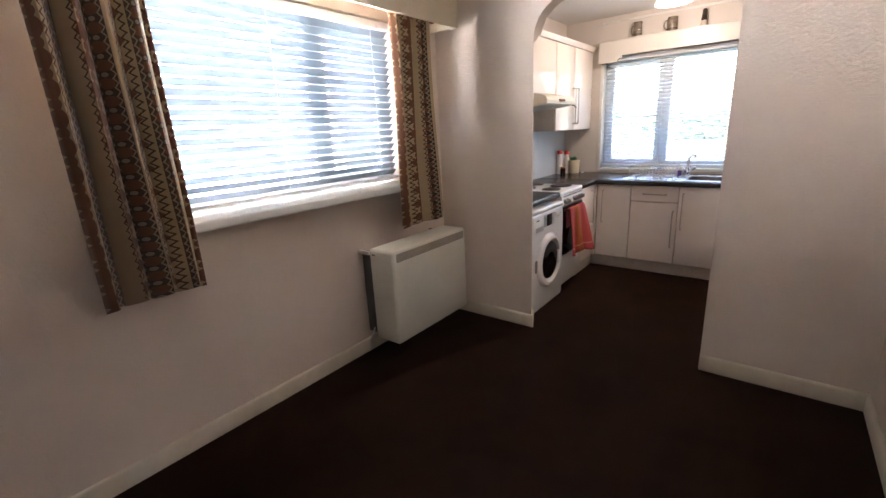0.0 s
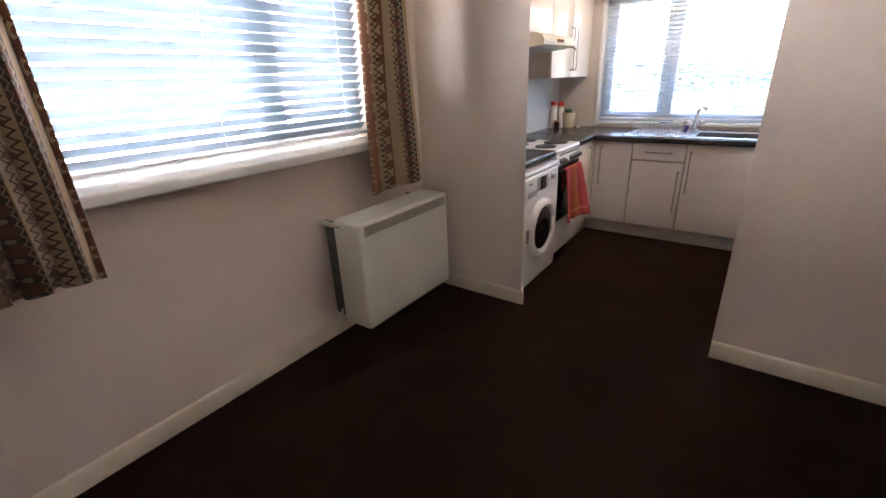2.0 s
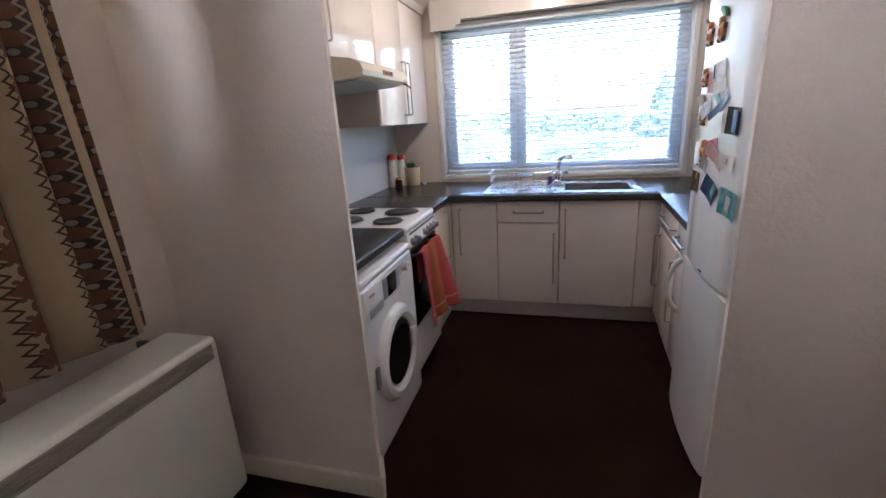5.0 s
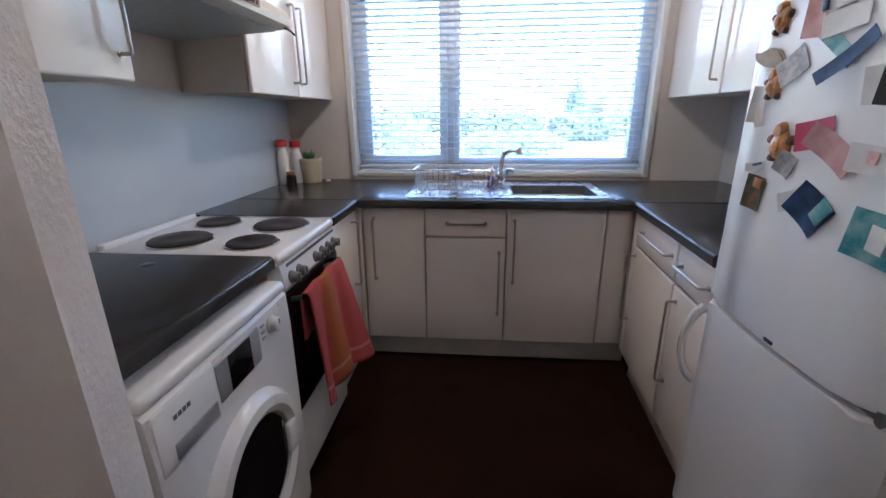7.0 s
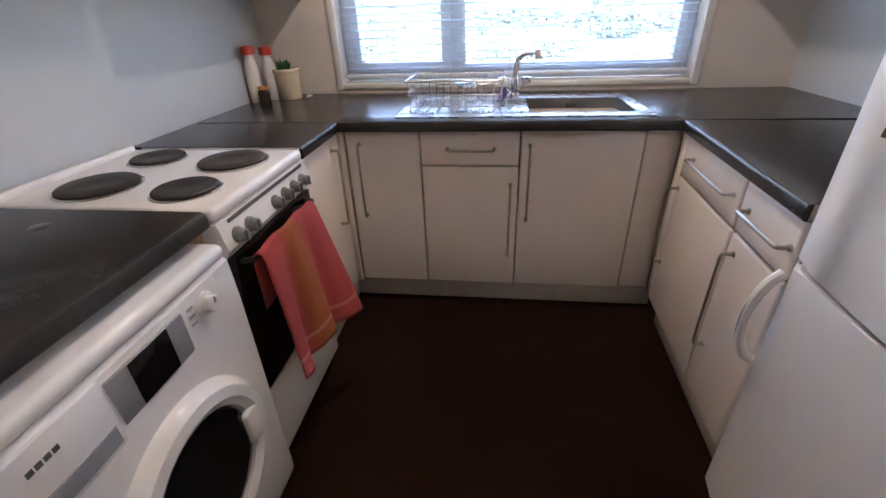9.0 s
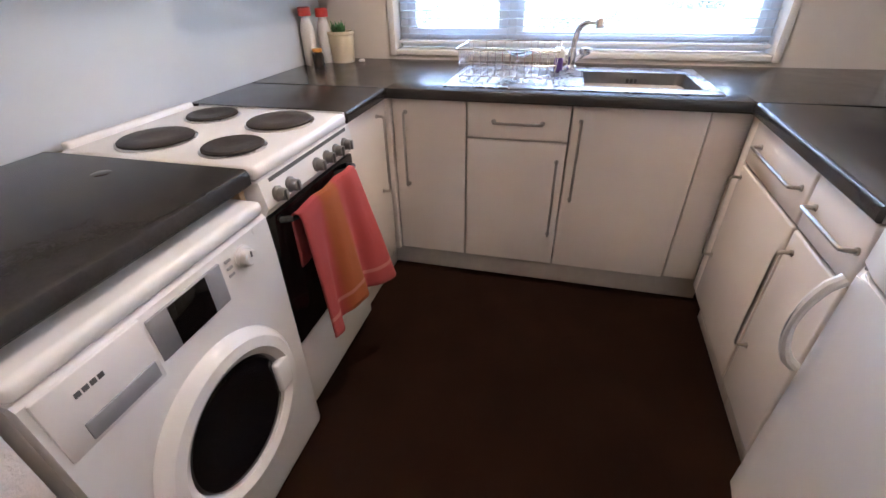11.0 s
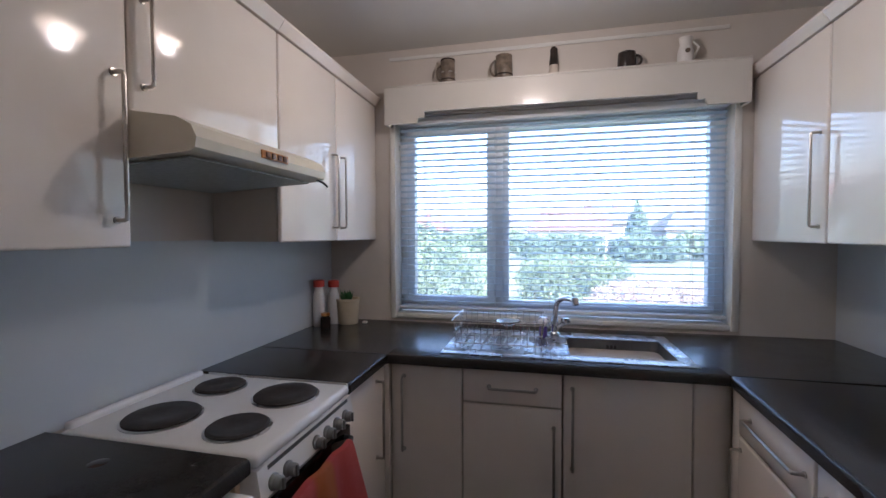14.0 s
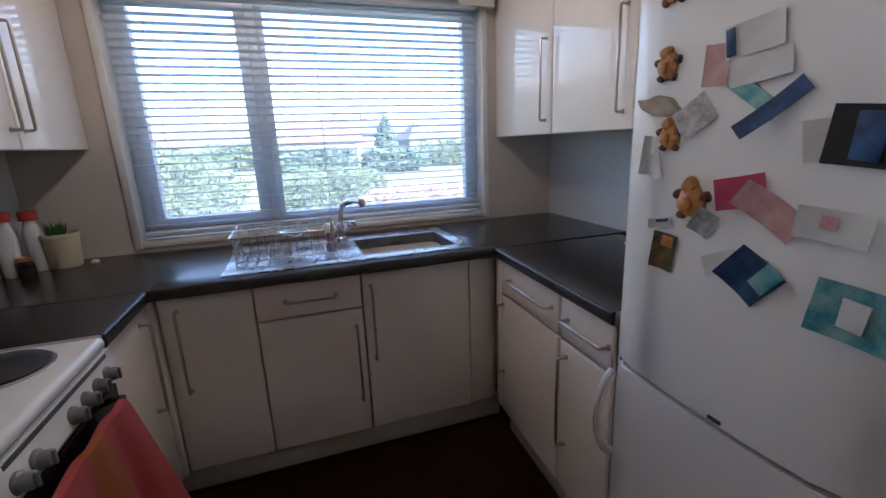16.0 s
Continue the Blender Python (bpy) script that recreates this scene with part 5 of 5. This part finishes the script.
part("base", lathe([(0.030, 0), (0.031, 0.01), (0.022, 0.035), (0.024, 0.05)], (-1.155, NY - 0.052, ST), 20), M_CARCASS, g)
part("top", lathe([(0.025, 0.05), (0.024, 0.07), (0.019, 0.11), (0.020, 0.135), (0.012, 0.148), (0.001, 0.15)], (-1.155, NY - 0.052, ST), 20), M_DARKPOT, g)
g = thing("white_jug", (-0.515, NY - 0.052, ST), "white pottery jug with a dark motif", "jug")
part("body", lathe([(0.030, 0), (0.038, 0.015), (0.036, 0.06), (0.026, 0.10), (0.031, 0.13), (0.026, 0.13), (0.02, 0.1), (0.001, 0.09)], (-0.515, NY - 0.052, ST), 22), M_WHITEPL, g)
part("motif", lathe([(0.012, 0.0), (0.010, -0.006), (0.001, -0.007)], (-0.515, NY - 0.052 - 0.036, ST + 0.055), 12, "y"), M_STONEWARE, g)
part("handle", tube([(-0.48, NY - 0.052, ST + 0.11), (-0.455, NY - 0.052, ST + 0.08), (-0.475, NY - 0.052, ST + 0.03)], 0.005, 8), M_WHITEPL, g)
solid("trim_picture_rail", box((-2.10, NY - 0.012, 2.455), (-0.30, NY, 2.475), 0.004), M_PAINT, "thin white painted rail under the ceiling", "rail", kind="structure")

# ceiling lamp
l = thing("ceiling_lamp", (-1.27, 7.0, TOP), "frilled opal glass ceiling lamp, lit", "lamp")
part("ceiling_rose", lathe([(0.05, TOP - 0.001), (0.05, TOP - 0.012), (0.02, TOP - 0.03)], (-1.27, 7.0, 0), 20), M_WHITEPL, l)
part("shade", lathe([(0.035, TOP - 0.03), (0.07, TOP - 0.05), (0.10, TOP - 0.10), (0.135, TOP - 0.165), (0.131, TOP - 0.165), (0.095, TOP - 0.10), (0.066, TOP - 0.053), (0.03, TOP - 0.035)], (-1.27, 7.0, 0), 48, wave=lambda a, h: 0.05 * math.cos(12 * a) * (TOP - h) / 0.165), M_SHADE, l)


# ---- outside ----
bm = bmesh.new()
GZ = -0.45
bm_v = [bm.verts.new(c) for c in ((-900, -900, GZ), (900, -900, GZ), (900, 900, GZ), (-900, 900, GZ))]
bm.faces.new(bm_v)
solid("ground", bm, M_GRASS, "mown lawn reaching to the horizon", "ground", kind="structure")


def leaf_mass(name, lo, hi, count, size, mat, label, category, seed, shape=None, drop=0.0):
    """A crown of many small leaves filling a rounded box, ragged outside, standing on the ground."""
    rnd = random.Random(seed)
    verts, faces = [], []
    while len(faces) < count:
        q = [rnd.uniform(-1, 1) for _ in range(3)]
        if shape == "cone":
            if math.hypot(q[0], q[1]) > (1 - (q[2] + 1) / 2) ** 0.8 * (0.8 + 0.25 * rnd.random()):
                continue
        elif (abs(q[0]) ** 4 + abs(q[1]) ** 4 + abs(q[2]) ** 4) > 0.7 + 0.45 * noise.noise(Vector(q) * 3 + Vector((seed, 0, 0))):
            continue
        c = Vector([(a + b) / 2 + k * (b - a) / 2 for a, b, k in zip(lo, hi, q)])
        u = Vector((rnd.gauss(0, 1), rnd.gauss(0, 1), rnd.gauss(0, 1))).normalized()
        w = u.orthogonal().normalized()
        s = size * rnd.uniform(0.6, 1.4)
        i = len(verts)
        verts += [c - u * s, c + w * s * 0.45, c + u * s, c - w * s * 0.45]
        faces.append((i, i + 1, i + 2, i + 3))
    me = bpy.data.meshes.new("leaves")
    me.from_pydata([tuple(v) for v in verts], [], faces)
    me.materials.append(mat)
    t = thing(name, ((lo[0] + hi[0]) / 2, (lo[1] + hi[1]) / 2, GZ), label, category)
    ob = new("crown", me)
    ob.parent = t
    ob.location = -Vector(t.location)
    ob["kind"] = "stuff"
    stem = max(0.02, (hi[0] - lo[0]) * 0.03)
    cx, cy = (lo[0] + hi[0]) / 2, (lo[1] + hi[1]) / 2
    part("trunk", tube([(cx, cy, GZ - 0.05), (cx + stem, cy, (lo[2] + hi[2]) / 2), (cx - stem, cy, hi[2] * 0.9 + lo[2] * 0.1)], stem, 8, radii=[stem * 1.5, stem, stem * 0.3]), M_TRUNK, t)
    return t


leaf_mass("hedge", (-7.5, 11.2, GZ), (-1.75, 13.0, 1.42), 22000, 0.04, M_HEDGE, "clipped green garden hedge", "hedge", 1)
leaf_mass("hedge", (-1.9, 15.5, GZ), (1.0, 17.0, 0.95), 9000, 0.05, M_HEDGE, "low green hedge at the end of the lawn", "hedge", 2)
leaf_mass("flowering_shrub", (-0.6, 11.6, GZ), (2.6, 14.0, 0.72), 12000, 0.035, M_HEATHER, "low pale pink flowering shrub", "shrub", 3)
leaf_mass("shrub", (2.2, 12.2, GZ), (5.5, 14.2, 0.95), 4500, 0.07, M_DARKLEAF, "dark green garden shrub", "shrub", 4)
leaf_mass("conifer", (5.1, 42, GZ), (8.1, 46, 4.5), 3500, 0.22, M_DARKLEAF, "broad dark green conifer among the houses", "tree", 5, "cone")
for k, (x, y, w, h) in enumerate(((-17, 52, 9, 3.0), (-6, 50, 7, 2.2), (0.0, 38, 7, 1.5), (13, 40, 10, 1.8), (24, 50, 9, 2.6), (-11, 44, 7, 1.7), (5.5, 36, 5, 1.3))):
    leaf_mass("garden_tree", (x - w / 2, y - 1.5, GZ), (x + w / 2, y + 1.5, h), 2500, 0.22, M_HEDGE if k % 2 else M_DARKLEAF, "distant green garden trees", "tree", 20 + k)


def house(x, y, w, d, eaves, ridge, roof_mat, label):
    h = thing("house", (x, y, GZ), label, "house", "houses beyond the gardens")
    part("wall", box((x - w / 2, y - d / 2, GZ - 0.1), (x + w / 2, y + d / 2, eaves)), M_RENDER, h)
    roof = bmesh.new()
    e, o = 0.4, w * 0.16
    a = [roof.verts.new(c) for c in ((x - w / 2 - e, y - d / 2 - e, eaves), (x + w / 2 + e, y - d / 2 - e, eaves), (x + w / 2 + e, y + d / 2 + e, eaves), (x - w / 2 - e, y + d / 2 + e, eaves))]
    r = [roof.verts.new(c) for c in ((x - w / 2 + o, y, ridge), (x + w / 2 - o, y, ridge))]
    for f in ((a[0], a[1], r[1], r[0]), (a[2], a[3], r[0], r[1]), (a[1], a[2], r[1]), (a[3], a[0], r[0]), (a[3], a[2], a[1], a[0])):
        roof.faces.new(f)
    rf = part("roof", roof, roof_mat, h, smooth=False)
    part("chimney", box((x + w * 0.2, y - 0.4, ridge - 1.0), (x + w * 0.2 + 0.8, y + 0.4, ridge + 0.8), 0.05), M_REDTILE, rf)
    for k in range(3):
        wx = x - w / 2 + w * (k + 0.5) / 3
        win = part("window", box((wx - 0.9, y - d / 2 - 0.06, eaves - 1.7), (wx + 0.9, y - d / 2 - 0.001, eaves - 0.45), 0.03), M_UPVC, h)
        for s in (-0.42, 0.42):
            part("pane", box((wx + s - 0.36, y - d / 2 - 0.075, eaves - 1.6), (wx + s + 0.36, y - d / 2 - 0.061, eaves - 0.55)), M_PANE, win)
    return h


house(2.0, 60, 9, 8, 1.9, 4.6, M_REDTILE, "distant bungalow with a red tiled roof")
house(6.5, 74, 13, 8, 2.9, 5.4, M_TILE, "distant house with a grey tiled roof")
house(19.0, 62, 13, 8, 1.9, 4.5, M_TILE, "distant bungalow with a grey hipped roof")
house(-9.5, 78, 12, 8, 2.2, 4.6, M_TILE, "distant house behind the garden trees")
house(-24.0, 80, 13, 8, 2.2, 4.6, M_REDTILE, "distant bungalow with a faded red roof")
house(38.0, 80, 14, 8, 2.8, 5.8, M_TILE, "distant house with a grey roof")
house(-42.0, 3.0, 10, 14, 2.6, 5.6, M_TILE, "house across the side garden")
